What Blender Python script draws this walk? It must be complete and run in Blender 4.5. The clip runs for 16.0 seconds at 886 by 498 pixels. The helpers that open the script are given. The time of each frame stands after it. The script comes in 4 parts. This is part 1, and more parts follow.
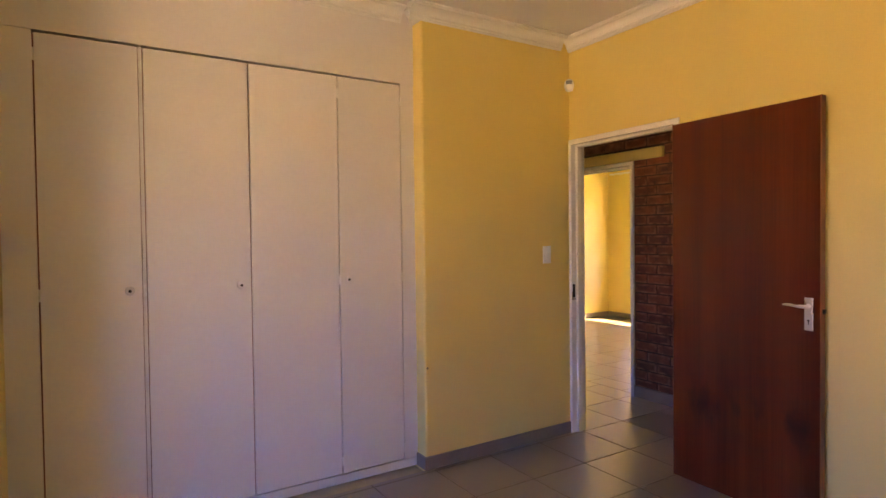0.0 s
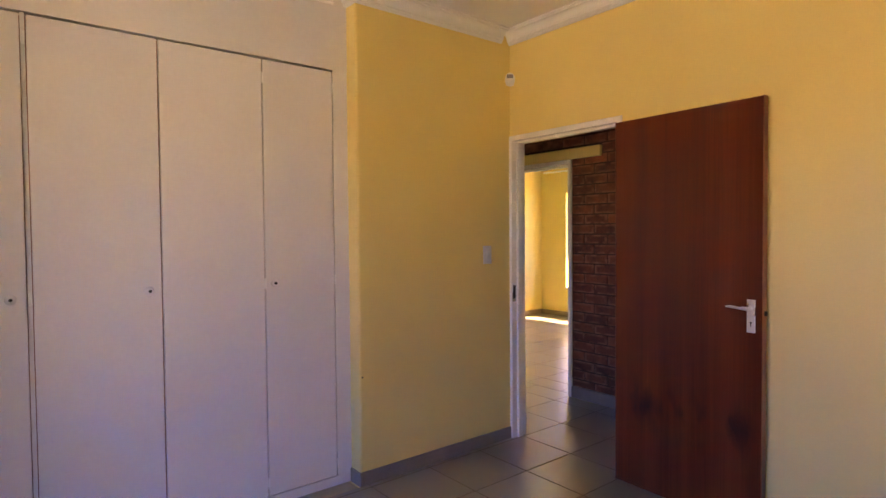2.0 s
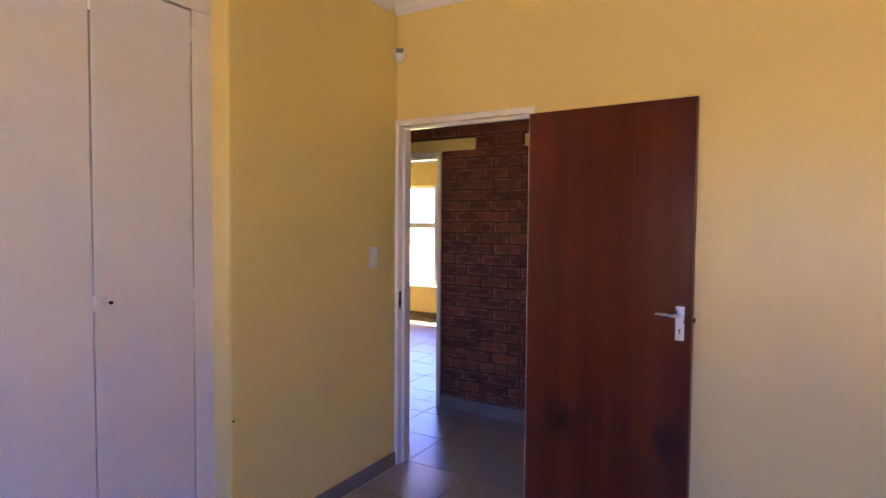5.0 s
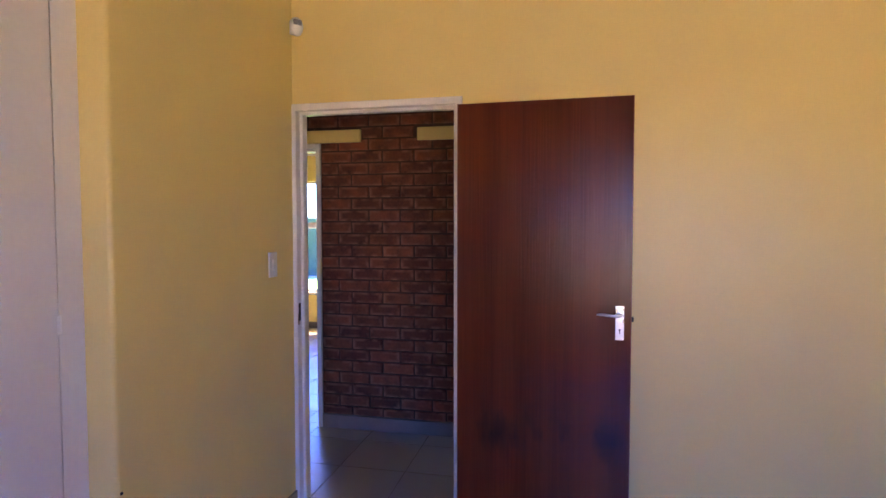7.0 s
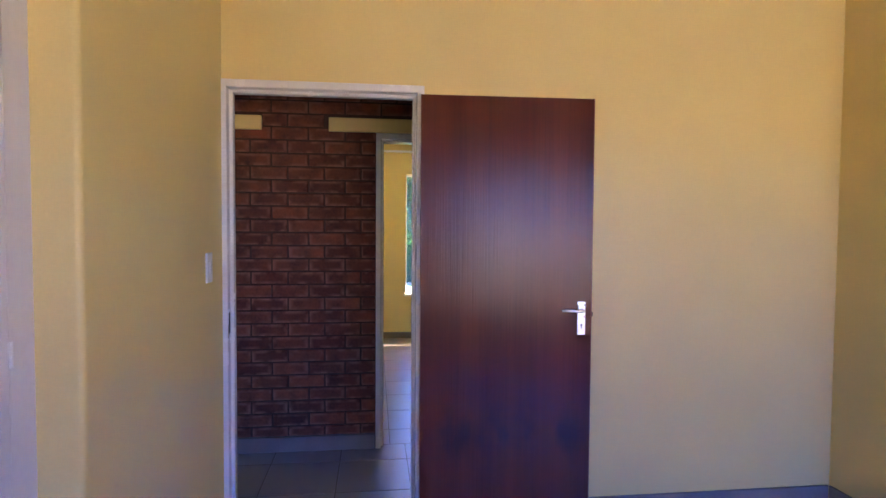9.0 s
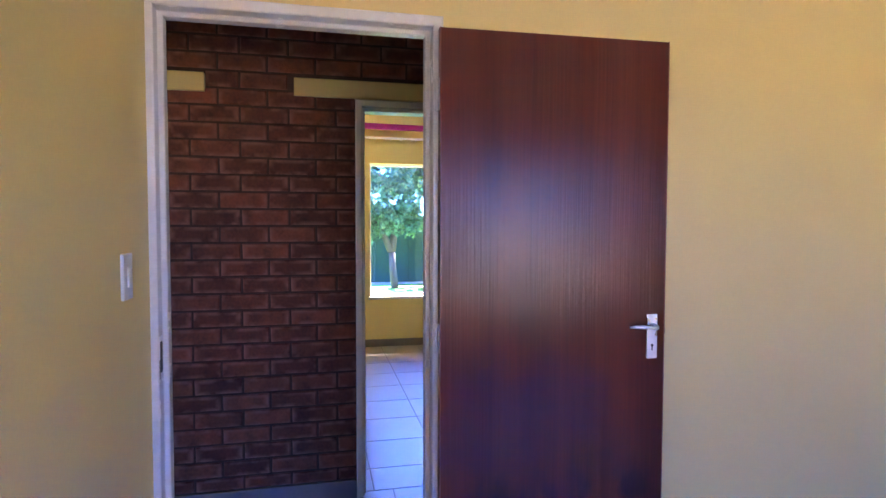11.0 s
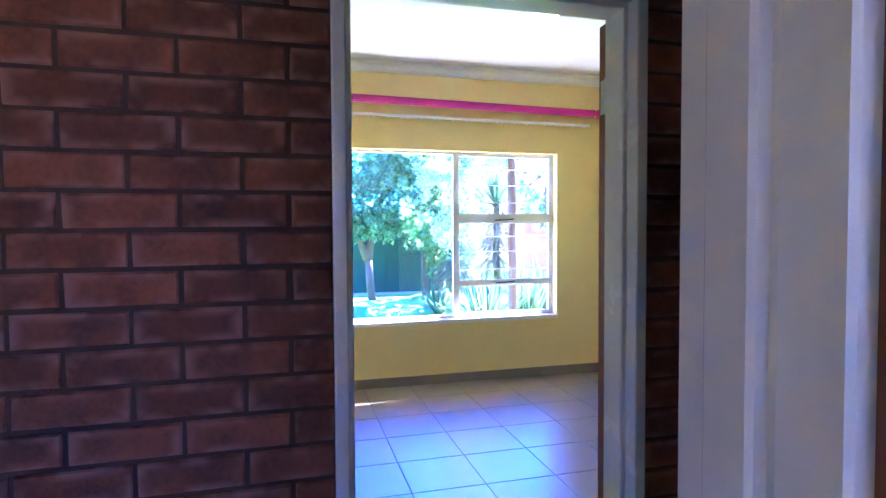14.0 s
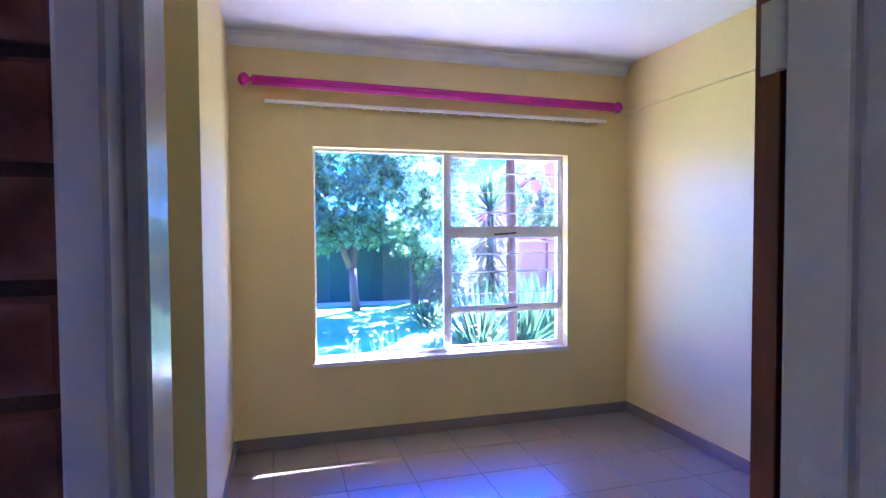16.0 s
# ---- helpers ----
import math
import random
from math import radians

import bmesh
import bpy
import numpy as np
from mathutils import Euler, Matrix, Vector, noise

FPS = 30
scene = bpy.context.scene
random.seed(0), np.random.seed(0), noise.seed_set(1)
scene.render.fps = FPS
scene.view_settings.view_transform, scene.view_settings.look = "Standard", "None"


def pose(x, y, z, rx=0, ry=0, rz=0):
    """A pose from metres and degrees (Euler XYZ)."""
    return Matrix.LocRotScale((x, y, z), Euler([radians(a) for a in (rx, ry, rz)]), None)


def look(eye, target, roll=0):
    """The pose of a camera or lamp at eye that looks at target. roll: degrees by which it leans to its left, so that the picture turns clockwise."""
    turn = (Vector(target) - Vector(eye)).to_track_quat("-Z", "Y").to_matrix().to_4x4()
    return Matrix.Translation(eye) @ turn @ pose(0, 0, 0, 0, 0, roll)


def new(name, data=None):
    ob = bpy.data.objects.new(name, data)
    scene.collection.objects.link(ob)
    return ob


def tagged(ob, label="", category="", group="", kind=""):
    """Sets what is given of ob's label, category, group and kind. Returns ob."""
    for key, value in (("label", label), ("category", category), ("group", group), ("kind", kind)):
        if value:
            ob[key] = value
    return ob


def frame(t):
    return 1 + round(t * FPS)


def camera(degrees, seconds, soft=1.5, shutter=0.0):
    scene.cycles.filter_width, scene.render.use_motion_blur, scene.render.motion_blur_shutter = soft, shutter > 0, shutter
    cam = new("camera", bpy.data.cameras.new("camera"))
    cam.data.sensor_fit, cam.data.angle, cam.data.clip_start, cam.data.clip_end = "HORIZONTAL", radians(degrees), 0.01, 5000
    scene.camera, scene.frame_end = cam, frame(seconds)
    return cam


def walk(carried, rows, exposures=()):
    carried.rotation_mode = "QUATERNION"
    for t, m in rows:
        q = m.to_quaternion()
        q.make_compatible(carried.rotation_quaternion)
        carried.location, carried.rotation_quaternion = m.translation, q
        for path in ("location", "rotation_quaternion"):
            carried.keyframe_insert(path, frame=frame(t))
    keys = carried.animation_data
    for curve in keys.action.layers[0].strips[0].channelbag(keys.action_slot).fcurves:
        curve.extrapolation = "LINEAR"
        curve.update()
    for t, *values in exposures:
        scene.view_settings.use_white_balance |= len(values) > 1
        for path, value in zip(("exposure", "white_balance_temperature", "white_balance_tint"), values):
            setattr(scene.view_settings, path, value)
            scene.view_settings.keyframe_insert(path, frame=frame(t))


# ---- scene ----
cam = camera(76.0, 16.0)
EXPOSURES = [(0.0, 4.46, 15500, 16), (2.0, 4.44, 10900, 14), (4.0, 4.42, 8800, 16), (6.5, 4.42, 7900, 18), (9.0, 4.58, 6400, 16), (11.5, 4.82, 5950, 12), (12.5, 5.22, 6100, 7), (13.5, 5.08, 5300, 12), (14.5, 4.76, 4450, 19), (15.5, 4.42, 4480, 30), (16.0, 4.24, 4500, 36)]
PATH = [
    (0, (0.224, 0.291, 1.421), (1.281, 1.988, 1.377), -0.7),
    (0.5, (0.237, 0.315, 1.425), (1.327, 1.991, 1.383), -0.7),
    (1, (0.248, 0.395, 1.433), (1.386, 2.038, 1.382), -0.6),
    (1.5, (0.274, 0.447, 1.435), (1.469, 2.05, 1.383), -0.5),
    (2, (0.314, 0.483, 1.438), (1.566, 2.041, 1.38), -0.5),
    (2.5, (0.353, 0.595, 1.449), (1.667, 2.101, 1.382), -0.4),
    (3, (0.371, 0.681, 1.454), (1.739, 2.138, 1.379), -0.2),
    (3.5, (0.375, 0.799, 1.443), (1.806, 2.194, 1.376), -0.3),
    (4, (0.339, 0.935, 1.464), (1.865, 2.226, 1.387), -0.0),
    (6.5, (0.384, 1.728, 1.479), (2.297, 2.305, 1.393), 0.1),
    (7, (0.433, 1.877, 1.483), (2.386, 2.301, 1.394), -0.0),
    (7.5, (0.48, 2.092, 1.469), (2.464, 2.339, 1.396), 0.2),
    (8, (0.495, 2.276, 1.476), (2.491, 2.376, 1.395), 0.2),
    (8.5, (0.509, 2.478, 1.456), (2.506, 2.381, 1.39), 0.4),
    (9, (0.548, 2.595, 1.458), (2.532, 2.355, 1.379), 0.4),
    (11.5, (1.608, 2.773, 1.416), (3.557, 2.329, 1.335), 0.1),
    (12, (1.908, 2.762, 1.415), (3.852, 2.298, 1.337), 0.1),
    (12.5, (2.194, 2.758, 1.413), (4.136, 2.286, 1.34), 0.1),
    (13, (2.44, 2.742, 1.414), (4.377, 2.249, 1.342), -0.0),
    (13.5, (2.678, 2.707, 1.415), (4.611, 2.197, 1.348), -0.3),
    (14, (2.913, 2.683, 1.413), (4.843, 2.161, 1.343), -0.3),
    (14.5, (3.145, 2.654, 1.43), (5.074, 2.13, 1.36), -0.3),
    (15, (3.368, 2.591, 1.47), (5.292, 2.05, 1.399), -0.2),
    (15.5, (3.583, 2.515, 1.505), (5.504, 1.964, 1.436), -0.2),
    (16, (3.787, 2.437, 1.538), (5.707, 1.88, 1.468), -0.3),
]
walk(cam, [(t, look(eye, target, roll)) for t, eye, target, roll in PATH], EXPOSURES)

# ---- world and large lights ----
SUN_WAY = Vector((-0.44, 0.40, -0.61)).normalized()
world = bpy.data.worlds.new("world")
scene.world = world
world.use_nodes = True
wn = world.node_tree
sky = wn.nodes.new("ShaderNodeTexSky")
sky.sky_type, sky.sun_disc = "NISHITA", False
sky.sun_elevation, sky.sun_rotation = radians(45.7), radians(132)
sky.air_density, sky.dust_density, sky.ozone_density = 1.0, 0.1, 4.0
wn.nodes["Background"].inputs["Strength"].default_value = 0.050
deep = wn.nodes.new("ShaderNodeMix")
deep.data_type, deep.blend_type = "RGBA", "MULTIPLY"
deep.inputs["Factor"].default_value, deep.inputs["B"].default_value = 1.0, (0.47, 1.0, 3.2, 1)
wn.links.new(sky.outputs["Color"], deep.inputs["A"])
wn.links.new(deep.outputs["Result"], wn.nodes["Background"].inputs["Color"])
sun = bpy.data.lights.new("sun", "SUN")
sun.energy, sun.angle, sun.color = 5.0, radians(0.5), (1.0, 0.94, 0.85)
sun_ob = new("sun", sun)
sun_ob.matrix_world = look((30, -27, 36), Vector((30, -27, 36)) + SUN_WAY)


# ---- materials ----
def material(name, base, rough=0.6, metal=0.0, var=0.12, scale=2.5, fine=45.0, bump=0.15, spread=0.0,
             stretch=(1, 1, 1), depth=0.004, dirt=None, coat=0.0, spec=0.5, coat_rough=0.10):
    m = bpy.data.materials.new(name)
    m.use_nodes = True
    nt = m.node_tree
    n, l = nt.nodes, nt.links
    bsdf = n["Principled BSDF"]
    tc, mp = n.new("ShaderNodeTexCoord"), n.new("ShaderNodeMapping")
    info = n.new("ShaderNodeObjectInfo")
    shift = n.new("ShaderNodeVectorMath")
    shift.operation = "MULTIPLY_ADD"
    rnd = n.new("ShaderNodeCombineXYZ")
    for s in "XYZ":
        l.new(info.outputs["Random"], rnd.inputs[s])
    l.new(rnd.outputs[0], shift.inputs[0])
    shift.inputs[1].default_value = (17.0, 31.0, 23.0)
    l.new(tc.outputs["Object"], shift.inputs[2])
    l.new(shift.outputs[0], mp.inputs["Vector"])
    mp.inputs["Scale"].default_value = stretch
    big, small = n.new("ShaderNodeTexNoise"), n.new("ShaderNodeTexNoise")
    big.inputs["Scale"].default_value, big.inputs["Detail"].default_value = scale, 4
    small.inputs["Scale"].default_value, small.inputs["Detail"].default_value = fine, 5
    l.new(mp.outputs[0], big.inputs["Vector"])
    l.new(mp.outputs[0], small.inputs["Vector"])
    add = n.new("ShaderNodeMath")
    add.operation = "MULTIPLY_ADD"
    l.new(small.outputs["Fac"], add.inputs[0])
    add.inputs[1].default_value = 0.45
    l.new(big.outputs["Fac"], add.inputs[2])
    rng = n.new("ShaderNodeMapRange")
    rng.inputs["From Min"].default_value, rng.inputs["From Max"].default_value = 0.45, 1.0
    l.new(add.outputs[0], rng.inputs["Value"])
    mix = n.new("ShaderNodeMix")
    mix.data_type = "RGBA"
    lo = dirt or [c * (1 - var) for c in base]
    hi = [min(1, c * (1 + var)) for c in base]
    mix.inputs["A"].default_value, mix.inputs["B"].default_value = (*lo, 1), (*hi, 1)
    l.new(rng.outputs[0], mix.inputs["Factor"])
    colour = mix.outputs["Result"]
    if spread:
        hsv = n.new("ShaderNodeHueSaturation")
        r2 = n.new("ShaderNodeMapRange")
        r2.inputs["To Min"].default_value, r2.inputs["To Max"].default_value = 1 - spread, 1 + spread
        l.new(info.outputs["Random"], r2.inputs["Value"])
        l.new(r2.outputs[0], hsv.inputs["Value"])
        l.new(colour, hsv.inputs["Color"])
        colour = hsv.outputs["Color"]
    l.new(colour, bsdf.inputs["Base Color"])
    rr = n.new("ShaderNodeMapRange")
    rr.inputs["To Min"].default_value, rr.inputs["To Max"].default_value = max(0, rough - 0.08), min(1, rough + 0.08)
    l.new(big.outputs["Fac"], rr.inputs["Value"])
    l.new(rr.outputs[0], bsdf.inputs["Roughness"])
    bsdf.inputs["Metallic"].default_value = metal
    bsdf.inputs["Coat Weight"].default_value = coat
    bsdf.inputs["Specular IOR Level"].default_value = spec
    bsdf.inputs["Coat Roughness"].default_value = coat_rough
    if bump:
        b = n.new("ShaderNodeBump")
        b.inputs["Strength"].default_value, b.inputs["Distance"].default_value = bump, depth
        l.new(small.outputs["Fac"], b.inputs["Height"])
        l.new(b.outputs[0], bsdf.inputs["Normal"])
    return m


def brick_material():
    m = material("face brick", (0.165, 0.046, 0.018), 0.88, var=0.50, scale=9, fine=70, bump=0.5, spread=0.36)
    nt = m.node_tree
    n, l = nt.nodes, nt.links
    bsdf = n["Principled BSDF"]
    source = bsdf.inputs["Base Color"].links[0].from_socket
    tc, sep = n.new("ShaderNodeTexCoord"), n.new("ShaderNodeSeparateXYZ")
    l.new(tc.outputs["Generated"], sep.inputs[0])
    edges = []
    for axis, width in (("Y", 0.16), ("Z", 0.34)):
        a = n.new("ShaderNodeMath")
        a.operation = "SUBTRACT"
        l.new(sep.outputs[axis], a.inputs[0])
        a.inputs[1].default_value = 0.5
        b = n.new("ShaderNodeMath")
        b.operation = "ABSOLUTE"
        l.new(a.outputs[0], b.inputs[0])
        c = n.new("ShaderNodeMapRange")
        c.interpolation_type = "SMOOTHSTEP"
        c.inputs["From Min"].default_value, c.inputs["From Max"].default_value = 0.5 - width, 0.5
        l.new(b.outputs[0], c.inputs["Value"])
        edges.append(c)
    top = n.new("ShaderNodeMath")
    top.operation = "MAXIMUM"
    l.new(edges[0].outputs[0], top.inputs[0])
    l.new(edges[1].outputs[0], top.inputs[1])
    noise_n = n.new("ShaderNodeTexNoise")
    noise_n.inputs["Scale"].default_value = 14
    info2, off = n.new("ShaderNodeObjectInfo"), n.new("ShaderNodeVectorMath")
    off.operation = "ADD"
    l.new(tc.outputs["Object"], off.inputs[0])
    far = n.new("ShaderNodeMath")
    far.operation = "MULTIPLY"
    far.inputs[1].default_value = 40.0
    l.new(info2.outputs["Random"], far.inputs[0])
    l.new(far.outputs[0], off.inputs[1])
    l.new(off.outputs[0], noise_n.inputs["Vector"])
    patchy = n.new("ShaderNodeMapRange")
    patchy.inputs["From Min"].default_value, patchy.inputs["From Max"].default_value = 0.38, 0.62
    l.new(noise_n.outputs["Fac"], patchy.inputs["Value"])
    mul = n.new("ShaderNodeMath")
    mul.operation = "MULTIPLY"
    l.new(top.outputs[0], mul.inputs[0])
    l.new(patchy.outputs[0], mul.inputs[1])
    mix = n.new("ShaderNodeMix")
    mix.data_type = "RGBA"
    l.new(mul.outputs[0], mix.inputs["Factor"])
    l.new(source, mix.inputs["A"])
    mix.inputs["B"].default_value = (0.30, 0.125, 0.078, 1)
    l.new(mix.outputs["Result"], bsdf.inputs["Base Color"])
    return m


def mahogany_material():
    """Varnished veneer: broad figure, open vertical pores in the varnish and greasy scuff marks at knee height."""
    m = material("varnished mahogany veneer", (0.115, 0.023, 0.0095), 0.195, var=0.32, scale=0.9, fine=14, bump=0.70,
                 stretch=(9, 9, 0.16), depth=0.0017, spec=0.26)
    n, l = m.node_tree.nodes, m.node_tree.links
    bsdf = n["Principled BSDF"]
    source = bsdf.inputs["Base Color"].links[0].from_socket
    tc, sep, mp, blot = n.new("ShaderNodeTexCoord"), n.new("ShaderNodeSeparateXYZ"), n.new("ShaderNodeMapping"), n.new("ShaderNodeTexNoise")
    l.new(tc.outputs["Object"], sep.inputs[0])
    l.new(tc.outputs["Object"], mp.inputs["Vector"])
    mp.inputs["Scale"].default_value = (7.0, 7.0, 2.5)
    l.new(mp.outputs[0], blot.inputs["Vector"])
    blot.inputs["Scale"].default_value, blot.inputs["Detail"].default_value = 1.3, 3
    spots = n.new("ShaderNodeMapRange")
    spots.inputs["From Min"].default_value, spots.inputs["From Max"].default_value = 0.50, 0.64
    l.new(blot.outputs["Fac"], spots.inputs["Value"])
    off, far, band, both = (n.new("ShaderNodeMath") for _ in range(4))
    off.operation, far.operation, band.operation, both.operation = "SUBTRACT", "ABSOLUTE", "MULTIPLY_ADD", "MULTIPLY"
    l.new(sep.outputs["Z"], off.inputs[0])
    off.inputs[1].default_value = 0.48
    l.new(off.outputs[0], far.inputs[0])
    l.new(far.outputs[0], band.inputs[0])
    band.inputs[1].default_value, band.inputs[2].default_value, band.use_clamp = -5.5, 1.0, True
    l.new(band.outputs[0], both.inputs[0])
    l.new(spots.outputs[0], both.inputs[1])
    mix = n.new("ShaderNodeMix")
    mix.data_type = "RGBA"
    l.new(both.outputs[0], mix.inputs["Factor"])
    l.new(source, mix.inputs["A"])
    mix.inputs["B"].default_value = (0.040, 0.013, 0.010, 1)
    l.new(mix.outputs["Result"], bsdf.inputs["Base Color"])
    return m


def glass_material(name, tint=(1, 1, 1)):
    m = bpy.data.materials.new(name)
    m.use_nodes = True
    n, l = m.node_tree.nodes, m.node_tree.links
    n.remove(n["Principled BSDF"])
    clear, shine, mix = n.new("ShaderNodeBsdfTransparent"), n.new("ShaderNodeBsdfGlossy"), n.new("ShaderNodeMixShader")
    clear.inputs["Color"].default_value = (*tint, 1)
    shine.inputs["Roughness"].default_value = 0.02
    mix.inputs["Fac"].default_value = 0.05
    l.new(clear.outputs[0], mix.inputs[1])
    l.new(shine.outputs[0], mix.inputs[2])
    l.new(mix.outputs[0], n["Material Output"].inputs["Surface"])
    return m


def leaf_material(name, base, spread=0.35):
    m = material(name, base, 0.32, var=0.4, scale=1.5, fine=12, bump=0)
    n, l = m.node_tree.nodes, m.node_tree.links
    geo, hsv, rng = n.new("ShaderNodeNewGeometry"), n.new("ShaderNodeHueSaturation"), n.new("ShaderNodeMapRange")
    bsdf = n["Principled BSDF"]
    source = bsdf.inputs["Base Color"].links[0].from_socket
    rng.inputs["To Min"].default_value, rng.inputs["To Max"].default_value = 1 - spread, 1 + spread
    l.new(geo.outputs["Random Per Island"], rng.inputs["Value"])
    l.new(rng.outputs[0], hsv.inputs["Value"])
    l.new(source, hsv.inputs["Color"])
    l.new(hsv.outputs["Color"], bsdf.inputs["Base Color"])
    glow, both = n.new("ShaderNodeBsdfTranslucent"), n.new("ShaderNodeMixShader")
    pale = n.new("ShaderNodeHueSaturation")
    pale.inputs["Value"].default_value = 1.8
    l.new(hsv.outputs["Color"], pale.inputs["Color"])
    l.new(pale.outputs["Color"], glow.inputs["Color"])
    both.inputs["Fac"].default_value = 0.45
    l.new(bsdf.outputs[0], both.inputs[1])
    l.new(glow.outputs[0], both.inputs[2])
    l.new(both.outputs[0], n["Material Output"].inputs["Surface"])
    return m


YELLOW = material("yellow wall paint", (0.79, 0.605, 0.225), 0.42, var=0.05, scale=1.6, fine=130, bump=0.10, depth=0.002)
WHITE = material("white ceiling paint", (0.80, 0.78, 0.75), 0.7, var=0.03, scale=1.2, fine=90, bump=0.06, depth=0.002)
CUPBOARD = material("white cupboard enamel", (0.74, 0.70, 0.67), 0.38, var=0.05, scale=1.8, fine=60, bump=0.05, depth=0.001)
ENAMEL = material("cream frame enamel", (0.80, 0.75, 0.69), 0.25, var=0.06, scale=5, fine=50, bump=0.12, depth=0.001)
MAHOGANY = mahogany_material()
EDGEWOOD = material("red hardwood lipping", (0.24, 0.075, 0.035), 0.4, var=0.35, scale=3, fine=14, bump=0.2, stretch=(8, 8, 0.5))
BRICK = brick_material()
MORTAR = material("dark mortar", (0.076, 0.034, 0.018), 0.95, var=0.3, scale=12, fine=160, bump=0.6, depth=0.006)
TILE = material("taupe ceramic tile", (0.24, 0.200, 0.168), 0.312, var=0.04, scale=1.2, fine=70, bump=0.0, spread=0.05, depth=0.001, spec=0.9, coat=0.8, coat_rough=0.29)
GROUT = material("dark grout", (0.14, 0.113, 0.092), 0.9, var=0.2, scale=8, fine=90, bump=0.3)
SKIRT = material("taupe tile skirting", (0.23, 0.185, 0.155), 0.4, var=0.12, scale=6, fine=80, bump=0.05)
CHROME = material("satin chrome", (0.72, 0.72, 0.74), 0.28, 1.0, var=0.06, scale=12, fine=90, bump=0.05, depth=0.0005)
DARK = material("dark metal", (0.02, 0.018, 0.016), 0.5, 0.4, var=0.2, bump=0.1)
PLASTIC = material("white plastic", (0.82, 0.80, 0.77), 0.35, var=0.03, bump=0)
LENS = material("detector lens plastic", (0.22, 0.22, 0.26), 0.25, var=0.1, bump=0)
MAGENTA = material("magenta painted wood", (0.46, 0.006, 0.22), 0.5, var=0.15, scale=4, fine=30, bump=0.1, stretch=(6, 0.6, 6))
STEEL = material("painted steel window", (0.72, 0.68, 0.66), 0.4, var=0.08, scale=6, fine=60, bump=0.1, depth=0.001)
GLASS = glass_material("window glass")
SOIL = material("sandy garden soil", (0.58, 0.50, 0.35), 0.95, var=0.25, scale=0.8, fine=14, bump=0.5, depth=0.03)
PAVING = material("pale porch paving", (0.46, 0.45, 0.44), 0.9, var=0.12, scale=1.5, fine=40, bump=0.3)
LAWN = material("dry lawn", (0.20, 0.42, 0.075), 0.9, var=0.45, scale=0.7, fine=22, bump=0.6, depth=0.03)
BARK = material("grey brown bark", (0.10, 0.08, 0.07), 0.9, var=0.4, scale=5, fine=30, bump=0.6, stretch=(1, 1, 0.35), depth=0.02)
POLE = material("weathered gum pole", (0.05, 0.036, 0.034), 0.8, var=0.35, scale=5, fine=30, bump=0.5, stretch=(5, 5, 0.4), depth=0.006)
LEAF = leaf_material("blue green leaf", (0.105, 0.205, 0.095), 0.55)
LEAF2 = leaf_material("mid green leaf", (0.09, 0.17, 0.07))
BLADE = leaf_material("yucca blade", (0.060, 0.115, 0.050), 0.6)
STRAW = leaf_material("dry yucca blade", (0.17, 0.17, 0.11), 0.6)
# Leaf green lightened until it looks sunlit: the sun is in the colour.
SUN_PAINTED_LEAF = leaf_material("leaf with sunlight painted in", (0.42, 0.50, 0.36), 0.7)
RENDERED = material("weathered plaster", (0.32, 0.27, 0.22), 0.9, var=0.2, scale=1.0, fine=30, bump=0.3)
FLOWER = leaf_material("pink white petal", (0.75, 0.55, 0.60), 0.15)
REDWALL = material("terracotta painted plaster", (0.36, 0.14, 0.115), 0.85, var=0.12, scale=1.5, fine=40, bump=0.3)
FENCE = material("dark green screen panel", (0.018, 0.062, 0.042), 0.8, var=0.25, scale=1.5, fine=25, bump=0.3)
GREYPAINT = material("grey painted steel", (0.38, 0.40, 0.42), 0.5, var=0.1, bump=0.1)
ROOFING = material("red roof sheet", (0.35, 0.12, 0.09), 0.7, var=0.15, scale=2, fine=30, bump=0.2)
GLOBE = bpy.data.materials.new("lit opal glass")
GLOBE.use_nodes = True
GLOBE.node_tree.nodes["Principled BSDF"].inputs["Base Color"].default_value = (0.85, 0.82, 0.76, 1)
GLOBE.node_tree.nodes["Principled BSDF"].inputs["Emission Color"].default_value = (1.0, 0.88, 0.70, 1)
GLOBE.node_tree.nodes["Principled BSDF"].inputs["Emission Strength"].default_value = 0.5


# ---- mesh helpers ----
ORIGIN = {}


def thing(name, at=(0, 0, 0), label="", category="", group="", kind=""):
    ob = new(name)
    ob.location = at
    ORIGIN[ob] = Vector(at)
    return tagged(ob, label, category, group, kind)


def mesh_ob(name, bm, mat, smooth=False, at=(0, 0, 0)):
    bmesh.ops.recalc_face_normals(bm, faces=bm.faces[:])
    bmesh.ops.translate(bm, verts=bm.verts[:], vec=-Vector(at))
    me = bpy.data.meshes.new(name)
    bm.to_mesh(me)
    bm.free()
    me.materials.append(mat)
    if smooth:
        for p in me.polygons:
            p.use_smooth = True
    return new(name, me)


def solo(name, bm, mat, label="", category="", group="", kind="", smooth=False, at=(0, 0, 0)):
    ob = mesh_ob(name, bm, mat, smooth, at)
    ob.location = at
    ORIGIN[ob] = Vector(at)
    return tagged(ob, label, category, group, kind)


def part(name, bm, mat, parent, label="", smooth=False):
    """One mesh object under a thing or a part; bm is in world coordinates."""
    ob = mesh_ob(name, bm, mat, smooth, ORIGIN[parent])
    ob.parent = parent
    ORIGIN[ob] = ORIGIN[parent]
    return tagged(ob, label)


